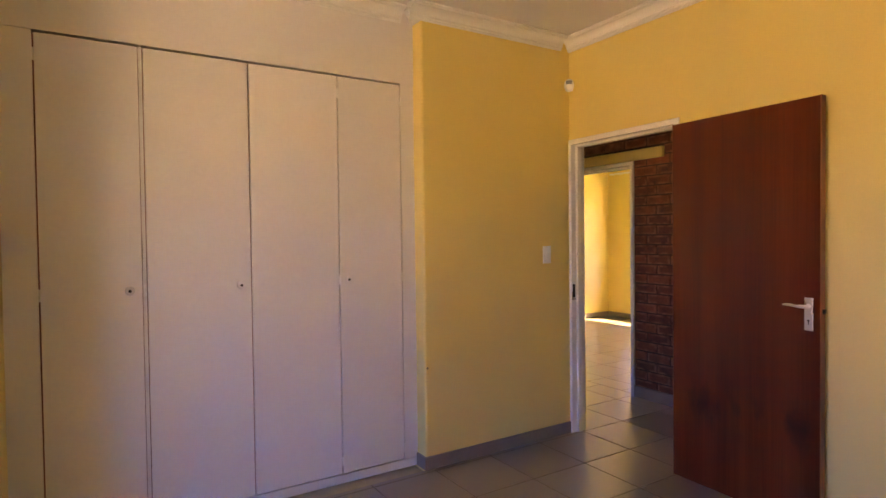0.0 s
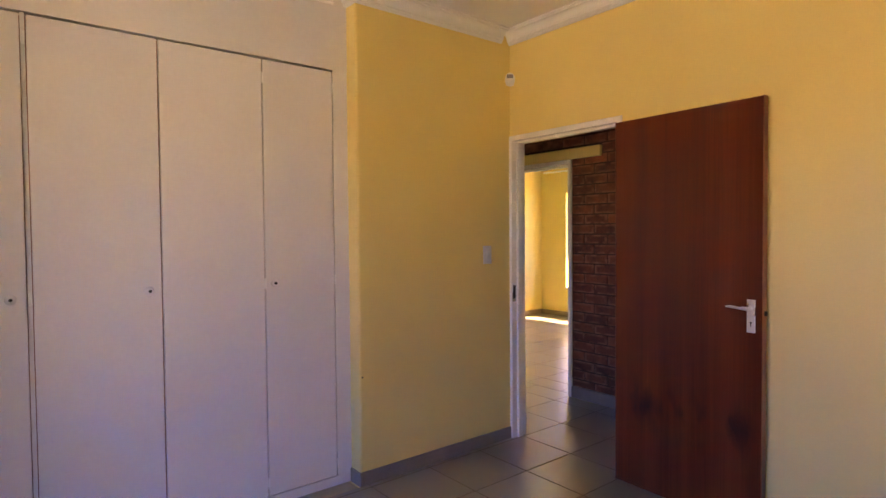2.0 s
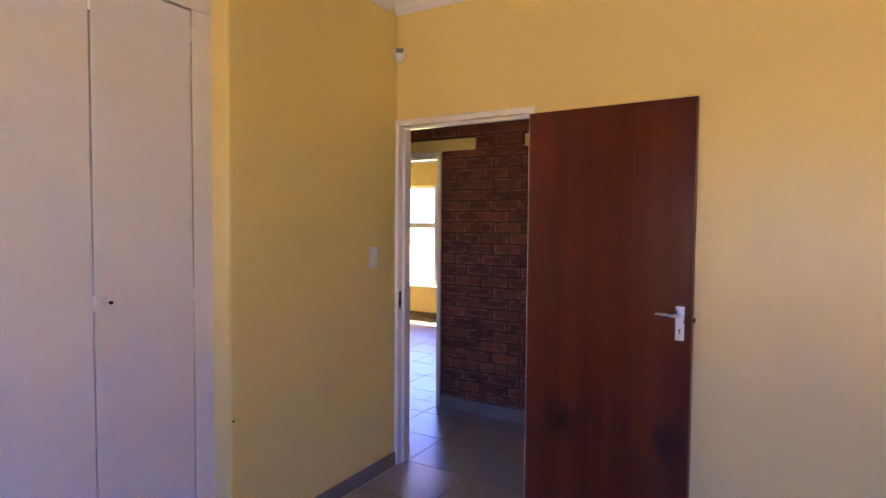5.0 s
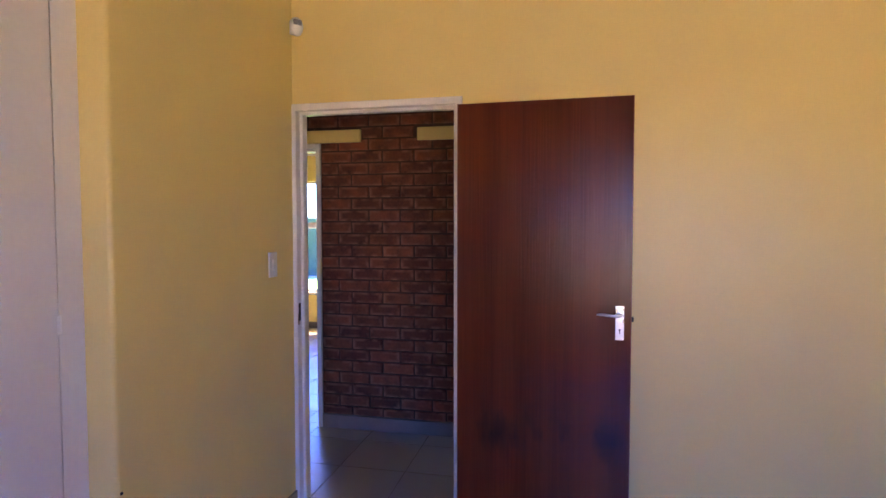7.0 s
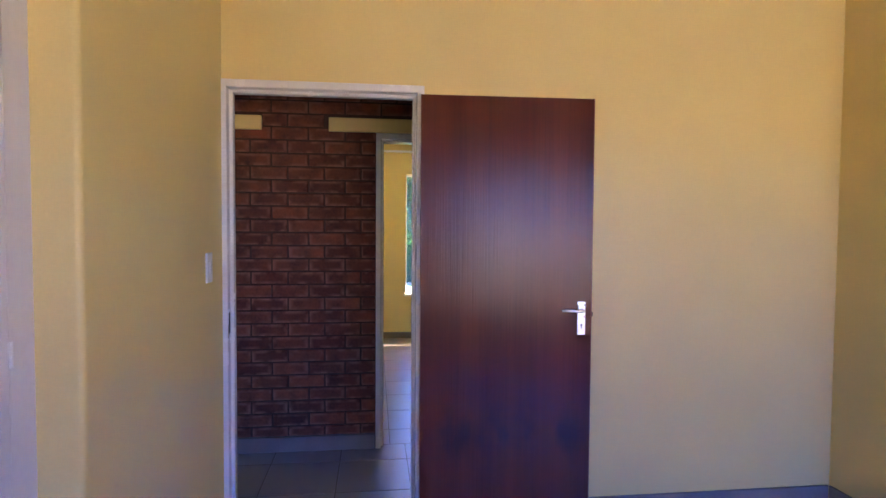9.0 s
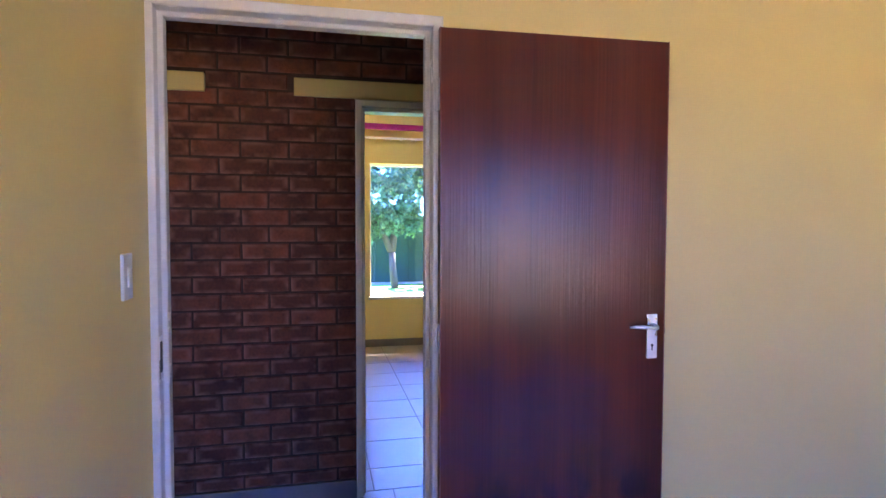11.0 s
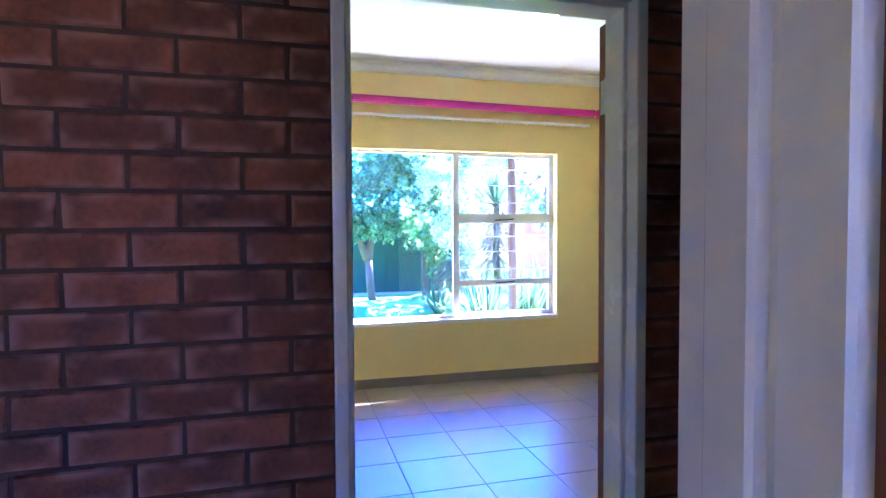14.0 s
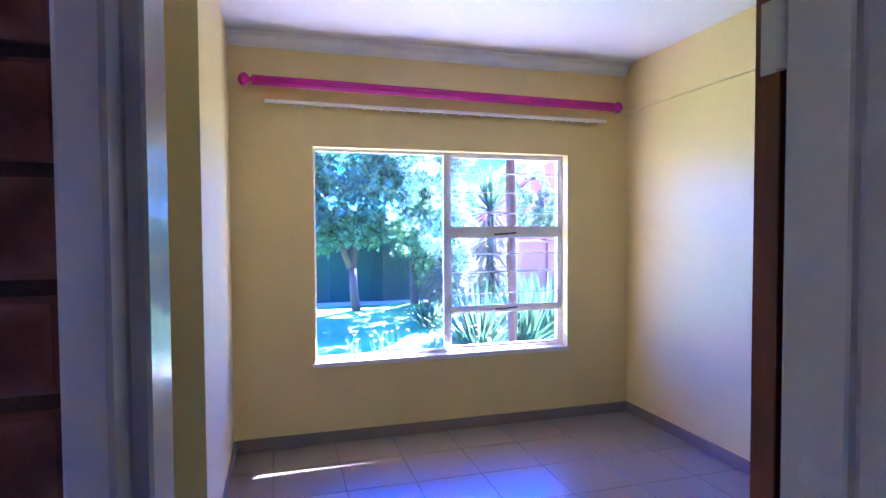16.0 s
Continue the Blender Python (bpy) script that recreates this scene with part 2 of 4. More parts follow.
def box(bm, x0, x1, y0, y1, z0, z1, bevel=0.0, segments=1):
    v = [bm.verts.new((x, y, z)) for x in (x0, x1) for y in (y0, y1) for z in (z0, z1)]
    made = [bm.faces.new([v[i] for i in q]) for q in
            ((0, 1, 3, 2), (4, 6, 7, 5), (0, 4, 5, 1), (2, 3, 7, 6), (0, 2, 6, 4), (1, 5, 7, 3))]
    if bevel:
        edges = list({e for f in made for e in f.edges})
        bmesh.ops.bevel(bm, geom=edges, offset=bevel, segments=segments, affect="EDGES", profile=0.6)
    return bm


def a_box(*dims, bevel=0.0, segments=1):
    return box(bmesh.new(), *dims, bevel=bevel, segments=segments)


def prism(bm, outline, axis, a, b):
    """Extrudes an outline along an axis: (x, z) along y, (y, z) along x, (x, y) along z."""
    def place(p, s):
        return {"y": (p[0], s, p[1]), "x": (s, p[0], p[1]), "z": (p[0], p[1], s)}[axis]
    lo = [bm.verts.new(place(p, a)) for p in outline]
    hi = [bm.verts.new(place(p, b)) for p in outline]
    k = len(outline)
    bm.faces.new(lo)
    bm.faces.new(hi)
    for i in range(k):
        bm.faces.new((lo[i], lo[(i + 1) % k], hi[(i + 1) % k], hi[i]))
    return bm


def tube(bm, points, radii, sides=10, cap=True):
    """A round tube along points."""
    rings = []
    points = [Vector(p) for p in points]
    for i, p in enumerate(points):
        way = (points[min(i + 1, len(points) - 1)] - points[max(i - 1, 0)]).normalized()
        q = way.to_track_quat("Z", "Y")
        r = radii[i] if isinstance(radii, (list, tuple)) else radii
        rings.append([bm.verts.new(p + q @ Vector((r * math.cos(2 * math.pi * k / sides), r * math.sin(2 * math.pi * k / sides), 0)))
                      for k in range(sides)])
    for a, b in zip(rings, rings[1:]):
        for k in range(sides):
            bm.faces.new((a[k], a[(k + 1) % sides], b[(k + 1) % sides], b[k]))
    if cap:
        bm.faces.new(rings[0])
        bm.faces.new(rings[-1])
    return bm


def lathe(bm, origin, way, profile, sides=16):
    """Turned shape: profile of (distance along way, radius)."""
    o, w = Vector(origin), Vector(way).normalized()
    return tube(bm, [o + w * d for d, _ in profile], [max(r, 0.0004) for _, r in profile], sides)


def sphere(bm, at, r, squash=(1, 1, 1), u=16, v=10):
    bmesh.ops.create_uvsphere(bm, u_segments=u, v_segments=v, radius=r, matrix=Matrix.Translation(at) @ Matrix.Diagonal((*squash, 1)))
    return bm


def structure(name, bm, mat, label, category):
    return solo(name, bm, mat, label, category, kind="structure")


# ---- plan ----
AX, BX, BY = 3.15, 3.262, 3.26          # bedroom door wall, its corridor face, bedroom switch wall
WX, WY, CEIL = -1.90, -0.95, 2.80      # window wall and rear wall of the bedroom
CX, CXB = 4.25, 4.375                  # brick face, plaster face of the far rooms
FX = 7.90                              # window wall of the far rooms
CUP = 3.365                            # face of the cupboard
DA = (2.371, 3.273, 2.096)              # bedroom door frame: y, y, height
DR = (1.756, 2.586, 2.055)
DL = (3.605, 4.415, 2.055)
RY0, RY1, RYB, RXP = -0.359, 2.75, 3.28, 6.40
LY0, LY1 = 3.42, 7.16
ENDY, CORY = 1.50, 5.60


def wall_x(bm, x0, x1, y0, y1, z0, z1, holes):
    """A wall of constant x with openings (y, y, z, z), butted from boxes."""
    ys = sorted({y0, y1, *[h[0] for h in holes], *[h[1] for h in holes]})
    for a, b in zip(ys, ys[1:]):
        inside = [h for h in holes if h[0] <= a + 1e-6 and h[1] >= b - 1e-6]
        if not inside:
            box(bm, x0, x1, a, b, z0, z1)
        for h in inside:
            if h[2] > z0:
                box(bm, x0, x1, a, b, z0, h[2])
            if h[3] < z1:
                box(bm, x0, x1, a, b, h[3], z1)
    return bm


# ---- bedroom shell ----
lap = 0.026
structure("wall_door", wall_x(bmesh.new(), AX, BX, WY, BY + 0.72, -0.02, 2.84, [(DA[0] + lap, DA[1] - lap, -0.02, DA[2] - lap)]), YELLOW,
          "yellow painted plaster wall around the bedroom doorway", "wall")
R0 = 0.016
pier = [(AX, 3.98), (AX, BY)] + [(1.935 + R0 - R0 * math.sin(radians(a)), BY + R0 - R0 * math.cos(radians(a))) for a in range(0, 91, 15)] + [(1.935, 3.98)]
structure("wall_switch", prism(bmesh.new(), pier, "z", -0.02, 2.84), YELLOW, "yellow painted plaster pier beside the built-in cupboard", "wall")
structure("wall_cupboard_end", a_box(WX, -0.10, 2.85, 3.98, -0.02, 2.84), YELLOW, "yellow painted plaster pier at the cupboard end", "wall")
structure("wall_cupboard_back", a_box(-0.10, 1.935, 3.90, 3.98, -0.02, 2.84), WHITE, "white plaster wall behind the cupboard", "wall")
structure("bulkhead", a_box(-0.10, 1.935, CUP - 0.004, 3.90, 2.352, 2.84), CUPBOARD, "white painted bulkhead above the cupboard doors", "wall")
AW = (-0.50, 1.95, 0.50, 2.05)
structure("wall_west", wall_x(bmesh.new(), WX - 0.22, WX, WY, 3.98, -0.02, 2.84, [AW]), YELLOW, "yellow plaster wall with the bedroom window", "wall")
structure("wall_south", a_box(WX - 0.22, AX, WY - 0.2, WY, -0.02, 2.84), YELLOW, "yellow plaster rear wall of the bedroom", "wall")
structure("wall_nib", a_box(2.55, AX, WY, 0.275, -0.02, 2.84), YELLOW, "short yellow plaster nib wall in the bedroom", "wall")
structure("ceiling_bedroom", a_box(WX - 0.22, BX, WY - 0.2, 3.98, CEIL, 2.95), WHITE, "white painted bedroom ceiling", "ceiling")


def cove(size, flip=1):
    """Moulded cornice section from the wall corner: a lip on the ceiling, a cove and two steps on the wall."""
    pts = [(0, 0), (size, 0), (size, -0.010), (size - 0.010, -0.012), (size - 0.012, -0.020)]
    for i in range(7):
        a = radians(90 * i / 6)
        pts.append((size - 0.016 - (size - 0.044) * math.sin(a), -0.020 - (size - 0.046) * (1 - math.cos(a))))
    pts += [(0.026, -size + 0.022), (0.018, -size + 0.018), (0.018, -size + 0.008), (0.010, -size + 0.005), (0.010, -size), (0, -size)]
    return [(flip * p, q) for p, q in pts]


CS = 0.085
CEIL2 = CEIL + 0.071
for outline, axis, a, b in (
        ([(AX + p, CEIL + q) for p, q in cove(CS, -1)], "y", 0.275, BY),
        ([(BY + p, CEIL + q) for p, q in cove(CS, -1)], "x", 1.935 - CS, AX - CS),
        ([(1.935 + p, CEIL + q) for p, q in cove(CS, -1)], "y", BY, CUP),
        ([(CUP + p, CEIL + q) for p, q in cove(CS, -1)], "x", -0.10, 1.935 - CS)):
    structure("cornice", prism(bmesh.new(), outline, axis, a, b), WHITE, "white coved plaster cornice", "cornice")
for dims in ((AX - 0.012, AX, 0.287, DA[0] - 0.002, 0, 0.15), (1.935, AX - 0.014, BY - 0.012, BY, 0, 0.08), (1.923, 1.935, BY - 0.012, CUP - 0.004, 0, 0.08),
             (2.55, AX - 0.012, 0.275, 0.287, 0, 0.15)):
    structure("baseboard", a_box(*dims, bevel=0.002), SKIRT, "taupe tiled skirting along the bedroom wall", "skirting")


# ---- corridor shell ----
DE = (3.335, 4.145, 2.055)
eb = bmesh.new()
for x0, x1, z0 in ((BX, DE[0] + lap, -0.02), (DE[0] + lap, DE[1] - lap, DE[2] - lap), (DE[1] - lap, CX + 0.009, -0.02)):
    box(eb, x0, x1, ENDY - 0.11, ENDY - 0.009, z0, 2.84)
structure("wall_corridor_end", eb, MORTAR, "mortar bed of the corridor end wall", "wall")
# Unseen opening added here so daylight brightens the dark end of the corridor.
NW = (3.50, 4.02, 1.35, 2.05)
nb = bmesh.new()
for x0, x1, z0, z1 in ((BX, NW[0], -0.02, 2.84), (NW[1], CX + 0.01, -0.02, 2.84), (NW[0], NW[1], -0.02, NW[2]), (NW[0], NW[1], NW[3], 2.84)):
    box(nb, x0, x1, CORY, CORY + 0.1, z0, z1)
structure("wall_corridor_far", nb, YELLOW, "yellow plaster wall closing the corridor, with an opening added for light", "wall")
structure("wall_corridor_side", a_box(AX, BX, 3.98, CORY, -0.02, 2.84), YELLOW, "yellow plaster corridor wall", "wall")
brick_wall = structure("wall_brick", wall_x(bmesh.new(), CX + 0.009, CX + 0.112, ENDY - 0.11, CORY + 0.1, -0.02, 2.84,
                       [(DR[0] + lap, DR[1] - lap, -0.02, DR[2] - lap), (DL[0] + lap, DL[1] - lap, -0.02, DL[2] - lap)]), MORTAR,
                       "brown face brick corridor wall with dark mortar", "wall")
structure("wall_rooms", wall_x(bmesh.new(), CX + 0.112, CXB, RY0 - 0.1, LY1 + 0.1, -0.02, 2.90,
          [(DR[0] + lap, DR[1] - lap, -0.02, DR[2] - lap), (DL[0] + lap, DL[1] - lap, -0.02, DL[2] - lap)]), YELLOW,
          "yellow plaster face of the dividing wall", "wall")
structure("ceiling_corridor", a_box(BX, CX + 0.112, ENDY - 0.11, CORY + 0.1, 2.70, 2.95), WHITE, "white corridor ceiling", "ceiling")
structure("lintel", a_box(CX - 0.022, CX + 0.02, 3.300, 4.75, 2.058, 2.146, bevel=0.003), YELLOW, "yellow painted lintel over a corridor doorway", "lintel")
structure("lintel", a_box(CX - 0.018, CX + 0.02, 1.52, 2.885, 2.058, 2.146, bevel=0.003), YELLOW, "yellow painted lintel over a corridor doorway", "lintel")
for y0, y1 in ((DR[1] + 0.002, DL[0] - 0.002), (ENDY, DR[0] - 0.002), (DL[1] + 0.002, CORY)):
    structure("baseboard", a_box(CX - 0.014, CX + 0.009, y0, y1, 0, 0.098, bevel=0.003), SKIRT, "taupe tiled skirting under the brick wall", "skirting")

# ---- far rooms shell ----
WR = (0.197, 2.195, 0.580, 2.126)
WL = (4.55, 6.62, 0.50, 2.085)
structure("wall_windows", wall_x(bmesh.new(), FX, FX + 0.22, RY0 - 0.25, LY1 + 0.25, -0.35, 2.90, [WR, WL]), YELLOW,
          "yellow plaster outside wall with two windows", "wall")
structure("wall_room_right", a_box(CX + 0.112, FX, RY0 - 0.2, RY0, -0.02, 2.90), YELLOW, "yellow plaster side wall", "wall")
structure("beam", a_box(CXB, FX, RY0, RY0 + 0.03, 2.49, CEIL2, bevel=0.003), YELLOW, "shallow yellow plaster beam under the ceiling", "beam")
structure("wall_party", a_box(CXB, RXP, RYB, LY0, -0.02, 2.90), YELLOW, "yellow plaster wall between the two rooms", "wall")
structure("wall_party_pier", a_box(RXP, FX, RY1, LY0, -0.02, 2.90), YELLOW, "yellow plaster pier beside the window wall", "wall")
structure("wall_room_left", a_box(CX + 0.112, FX, LY1, LY1 + 0.2, -0.02, 2.90), YELLOW, "yellow plaster side wall", "wall")
structure("ceiling_right_room", a_box(CX + 0.112, FX + 0.22, RY0 - 0.25, RYB + 0.07, CEIL2, 2.95), WHITE, "white painted ceiling", "ceiling")
structure("ceiling_left_room", a_box(CX + 0.112, FX + 0.22, RYB + 0.07, LY1 + 0.25, CEIL2, 2.95), WHITE, "white painted ceiling", "ceiling")
for y0, y1 in ((RY0 + 0.031, RY1), (LY0, LY1)):
    structure("cornice", prism(bmesh.new(), [(FX + p, CEIL2 + q) for p, q in cove(0.085, -1)], "y", y0, y1), WHITE,
              "white coved plaster cornice over the window wall", "cornice")
for dims in ((FX - 0.012, FX, RY0 + 0.012, RY1 - 0.012, 0, 0.085), (CXB, FX, RY0, RY0 + 0.012, 0, 0.085), (RXP, FX - 0.012, RY1 - 0.012, RY1, 0, 0.085),
             (FX - 0.012, FX, LY0, LY1, 0, 0.085), (CXB, FX - 0.012, LY1 - 0.012, LY1, 0, 0.085), (RXP - 0.012, RXP, RY1, RYB, 0, 0.085)):
    structure("baseboard", a_box(*dims, bevel=0.002), SKIRT, "taupe tiled skirting along the room wall", "skirting")


# ---- door frames ----
def door_frame(name, x, way, y0, y1, height, deep, label, rebate=0.046):
    """Pressed steel frame with a rebate on the door side; way is +1 when the frame runs towards +x from the door side."""
    sect = [(0, 0.02), (0, 0.004), (0.004, 0), (0.030, 0), (0.034, 0.003), (0.034, rebate), (0.037, rebate + 0.003), (0.047, rebate + 0.003), (0.050, rebate + 0.007),
            (0.050, deep - 0.048), (0.047, deep - 0.044), (0.036, deep - 0.044), (0.034, deep - 0.04), (0.034, deep - 0.003), (0.030, deep),
            (0.004, deep), (0, deep - 0.004), (0, deep - 0.02), (0.024, deep - 0.02), (0.024, 0.02)]
    bm = bmesh.new()
    rows = []
    for u, v in sect:
        px = x + way * v
        rows.append([bm.verts.new(p) for p in ((px, y0 + u, 0), (px, y0 + u, height - u), (px, y1 - u, height - u), (px, y1 - u, 0))])
    for a, b in zip(rows, rows[1:] + rows[:1]):
        for k in range(3):
            bm.faces.new((a[k], a[k + 1], b[k + 1], b[k]))
    return structure(name, bm, ENAMEL, label, "door frame")


def turned_frame(name, y, x0, x1, height, deep, label, rebate=0.046):
    """The same frame in a wall of constant y, door side away from the corridor."""
    ob = door_frame(name, 0.0, -1, -x1, -x0, height, deep, label, rebate)
    ob.data.transform(Matrix.Rotation(radians(90), 4, "Z"))
    ob.data.transform(Matrix.Translation((0, y, 0)))
    return ob


fa = door_frame("door_frame_1", AX - 0.012, 1, *DA, BX - AX + 0.024, "cream painted steel frame of the bedroom doorway")
fr = door_frame("door_frame_2", CXB + 0.012, -1, *DR, CXB - CX + 0.024, "cream painted steel frame of the bright room", 0.010)
fl = door_frame("door_frame_3", CXB + 0.012, -1, *DL, CXB - CX + 0.024, "cream painted steel frame of the other room", 0.010)
fe = turned_frame("door_frame_4", ENDY - 0.122, DE[0], DE[1], DE[2], 0.134, "cream painted steel frame at the corridor end", 0.010)
# strike plate in the bedroom frame
strike = part("strike_plate", a_box(AX - 0.0085, AX + 0.030, DA[1] - 0.0362, DA[1] - 0.034, 0.955, 1.085, bevel=0.0008), CHROME, fa, "worn steel strike plate")
part("strike_hole", a_box(AX - 0.003, AX + 0.022, DA[1] - 0.0368, DA[1] - 0.0358, 0.975, 1.068), DARK, strike, "dark latch hole")


# ---- doors ----
def lever_set(leaf, y, z, face, side, toward):
    """Plate, lever and keyhole on the face of a leaf at x = face; side is the x way the face looks, toward the y way of the lever."""
    f = face
    def sx(a, b):
        return (min(f + side * a, f + side * b), max(f + side * a, f + side * b))
    plate = part("handle_plate", a_box(*sx(0, 0.006), y - 0.019, y + 0.019, z - 0.115, z + 0.04, bevel=0.002, segments=2), CHROME, leaf, "satin chrome lock plate")
    lever = tube(bmesh.new(), [(f + side * d, y + toward * s, z + k) for d, s, k in
                 ((0.004, 0, 0), (0.03, 0, 0), (0.042, 0.006, 0), (0.046, 0.02, 0.001), (0.046, 0.05, 0.003), (0.043, 0.082, 0.004), (0.037, 0.102, 0.002))],
                 [0.011, 0.009, 0.009, 0.0085, 0.0072, 0.0060, 0.0035], 10)
    part("lever", lever, CHROME, plate, "satin chrome lever", True)
    hole = lathe(bmesh.new(), (f + side * 0.0055, y, z - 0.068), (side, 0, 0), [(0, 0.005), (0.0012, 0.005)], 12)
    box(hole, *sx(0.0055, 0.0067), y - 0.0022, y + 0.0022, z - 0.086, z - 0.068)
    part("keyhole", hole, DARK, plate, "dark keyhole")
    for dz in (0.030, -0.105):
        part("screw", lathe(bmesh.new(), (f + side * 0.005, y, z + dz), (side, 0, 0), [(0, 0.0045), (0.0018, 0.004), (0.0022, 0.001)], 8), CHROME, plate)


hx, tx = 3.107, 3.082
door = thing("door_1", (hx, 2.398, 0), "reddish brown varnished veneer door swung open flat against the wall", "door")
tilt = Matrix.Translation((hx, 2.398, 0)) @ Matrix.Rotation(math.atan2(hx - tx, 0.812) * -1, 4, "Z") @ Matrix.Translation((-hx, -2.398, 0))
leaf_bm = a_box(hx + 0.0012, hx + 0.0388, 1.5895, 2.3845, 0.012, 2.050)
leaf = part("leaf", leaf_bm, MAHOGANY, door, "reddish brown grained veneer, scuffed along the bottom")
part("lipping", a_box(hx, hx + 0.040, 1.586, 1.5895, 0.010, 2.052, bevel=0.0008), EDGEWOOD, door, "red hardwood edge strip")
part("lipping", a_box(hx, hx + 0.040, 2.3845, 2.388, 0.010, 2.052, bevel=0.0008), EDGEWOOD, door, "red hardwood edge strip")
lever_set(door, 1.637, 1.073, hx, -1, 1)
part("latch_bolt", a_box(hx + 0.012, hx + 0.028, 1.576, 1.586, 1.040, 1.062, bevel=0.002), DARK, door, "dark steel latch bolt")
for z in (0.25, 1.05, 1.84):
    h = lathe(bmesh.new(), (hx + 0.020, 2.395, z - 0.05), (0, 0, 1), [(0, 0.006), (0.098, 0.006), (0.10, 0.003)], 10)
    box(h, hx + 0.004, hx + 0.036, 2.3885, 2.3905, z - 0.05, z + 0.05)
    part("hinge", h, ENAMEL, door, "cream painted butt hinge")
door.matrix_basis = tilt @ Matrix.Translation((hx, 2.398, 0))

door = thing("door_2", (4.429, 1.77, 0), "brown hardwood door folded back against the wall of the room", "door")
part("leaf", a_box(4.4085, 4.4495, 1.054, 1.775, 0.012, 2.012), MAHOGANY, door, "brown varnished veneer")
part("lipping", a_box(4.408, 4.450, 1.775, 1.778, 0.010, 2.014, bevel=0.0008), EDGEWOOD, door, "red hardwood edge strip")
for z in (0.28, 1.80):
    h = lathe(bmesh.new(), (4.397, 1.786, z - 0.05), (0, 0, 1), [(0, 0.0065), (0.032, 0.0065), (0.033, 0.005), (0.034, 0.0065), (0.066, 0.0065), (0.067, 0.005),
              (0.068, 0.0065), (0.10, 0.0065)], 10)
    box(h, 4.399, 4.437, 1.7785, 1.7815, z - 0.05, z + 0.05)
    part("hinge", h, ENAMEL, door, "cream painted butt hinge")


door = thing("door_3", (3.74, ENDY - 0.144, 0), "brown varnished veneer door closed at the corridor end", "door")
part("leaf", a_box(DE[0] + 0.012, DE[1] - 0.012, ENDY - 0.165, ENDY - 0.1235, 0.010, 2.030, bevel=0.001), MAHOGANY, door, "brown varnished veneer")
end_face = ENDY - 0.1235
plate = part("handle_plate", a_box(DE[0] + 0.07, DE[0] + 0.108, end_face, end_face + 0.006, 0.95, 1.10, bevel=0.002), CHROME, door, "satin chrome lock plate")
part("lever", tube(bmesh.new(), [(DE[0] + 0.089 + u, end_face + v, 1.063) for u, v in ((0, 0.004), (0, 0.03), (0.006, 0.042), (0.03, 0.046), (0.11, 0.044))],
     [0.011, 0.009, 0.009, 0.008, 0.006], 10), CHROME, plate, "satin chrome lever", True)


# ---- built-in cupboard ----
cup = thing("built_in_cupboard", (0.92, CUP + 0.02, 0), "white painted four-door built-in cupboard, doors closed", "cupboard")
case = bmesh.new()
for x0, x1, back in ((-0.10, 0.026, 0), (0.4385, 0.4545, 0.012), (1.844, 1.935, 0)):
    box(case, x0, x1, CUP + back, CUP + 0.05, 0.052, 2.352)
box(case, -0.10, 1.935, CUP, CUP + 0.05, 0, 0.050)
part("frame", case, CUPBOARD, cup, "white painted stiles and plinth")
part("carcass", a_box(-0.09, 1.925, CUP + 0.019, 3.88, 0.06, 2.34), EDGEWOOD, cup, "bare brown board carcass")
DOORS = ((0.033, 0.435, 0, 0.381), (0.458, 0.943, 0, 0.891), (0.950, 1.434, 1, None), (1.441, 1.837, 1, 1.489))
for x0, x1, right, knob in DOORS:
    leaf = part("cupboard_door", a_box(x0, x1, CUP - 0.004, CUP + 0.016, 0.058, 2.341, bevel=0.002), CUPBOARD, cup, "flat white painted door")
    if knob:
        rose = lathe(bmesh.new(), (knob, CUP - 0.004, 1.18), (0, -1, 0), [(0, 0.021), (0.003, 0.021), (0.006, 0.016), (0.007, 0.008)], 20)
        part("rose", rose, CUPBOARD, leaf, "white round knob plate", True)
        part("knob", lathe(bmesh.new(), (knob, CUP - 0.009, 1.18), (0, -1, 0), [(0, 0.006), (0.006, 0.005), (0.010, 0.007), (0.014, 0.007), (0.016, 0.004)], 14),
             DARK, leaf, "small dark metal knob", True)
    hinge_x = {0.033: 0.031, 0.458: 0.4465, 0.950: 1.4375, 1.441: 1.839}[x0]
    for z in (0.127, 1.18, 2.245):
        h = lathe(bmesh.new(), (hinge_x, CUP - 0.007, z - 0.028), (0, 0, 1), [(0, 0.004), (0.056, 0.004)], 8)
        box(h, hinge_x - 0.007, hinge_x + 0.007, CUP - 0.0072, CUP - 0.0045, z - 0.027, z + 0.027)
        part("hinge", h, PLASTIC, leaf, "small cream painted hinge")


# ---- switch, detector, plug ----
sw = thing("light_switch", (2.92, BY, 1.285), "white plastic light switch on the yellow wall", "light switch")
part("plate", a_box(2.886, 2.956, BY - 0.009, BY, 1.226, 1.346, bevel=0.003, segments=2), PLASTIC, sw)
part("rocker", a_box(2.910, 2.932, BY - 0.014, BY - 0.009, 1.258, 1.312, bevel=0.002), PLASTIC, sw)
for z in (1.236, 1.336):
    part("screw", lathe(bmesh.new(), (2.921, BY - 0.0085, z), (0, -1, 0), [(0, 0.004), (0.002, 0.003)], 8), CHROME, sw)
pir = thing("alarm_sensor", (3.12, 3.23, 2.468), "white corner alarm sensor with a dark lens", "alarm sensor")
turn = Matrix.Translation((3.098, 3.208, 2.468)) @ Matrix.Rotation(radians(-45), 4, "Z")
b = a_box(-0.026, 0.026, -0.004, 0.030, -0.036, 0.036, bevel=0.006, segments=2)
sphere(b, (0, -0.002, 0), 0.034, (1.0, 0.72, 1.36), 24, 16)
bmesh.ops.transform(b, matrix=turn, verts=b.verts[:])
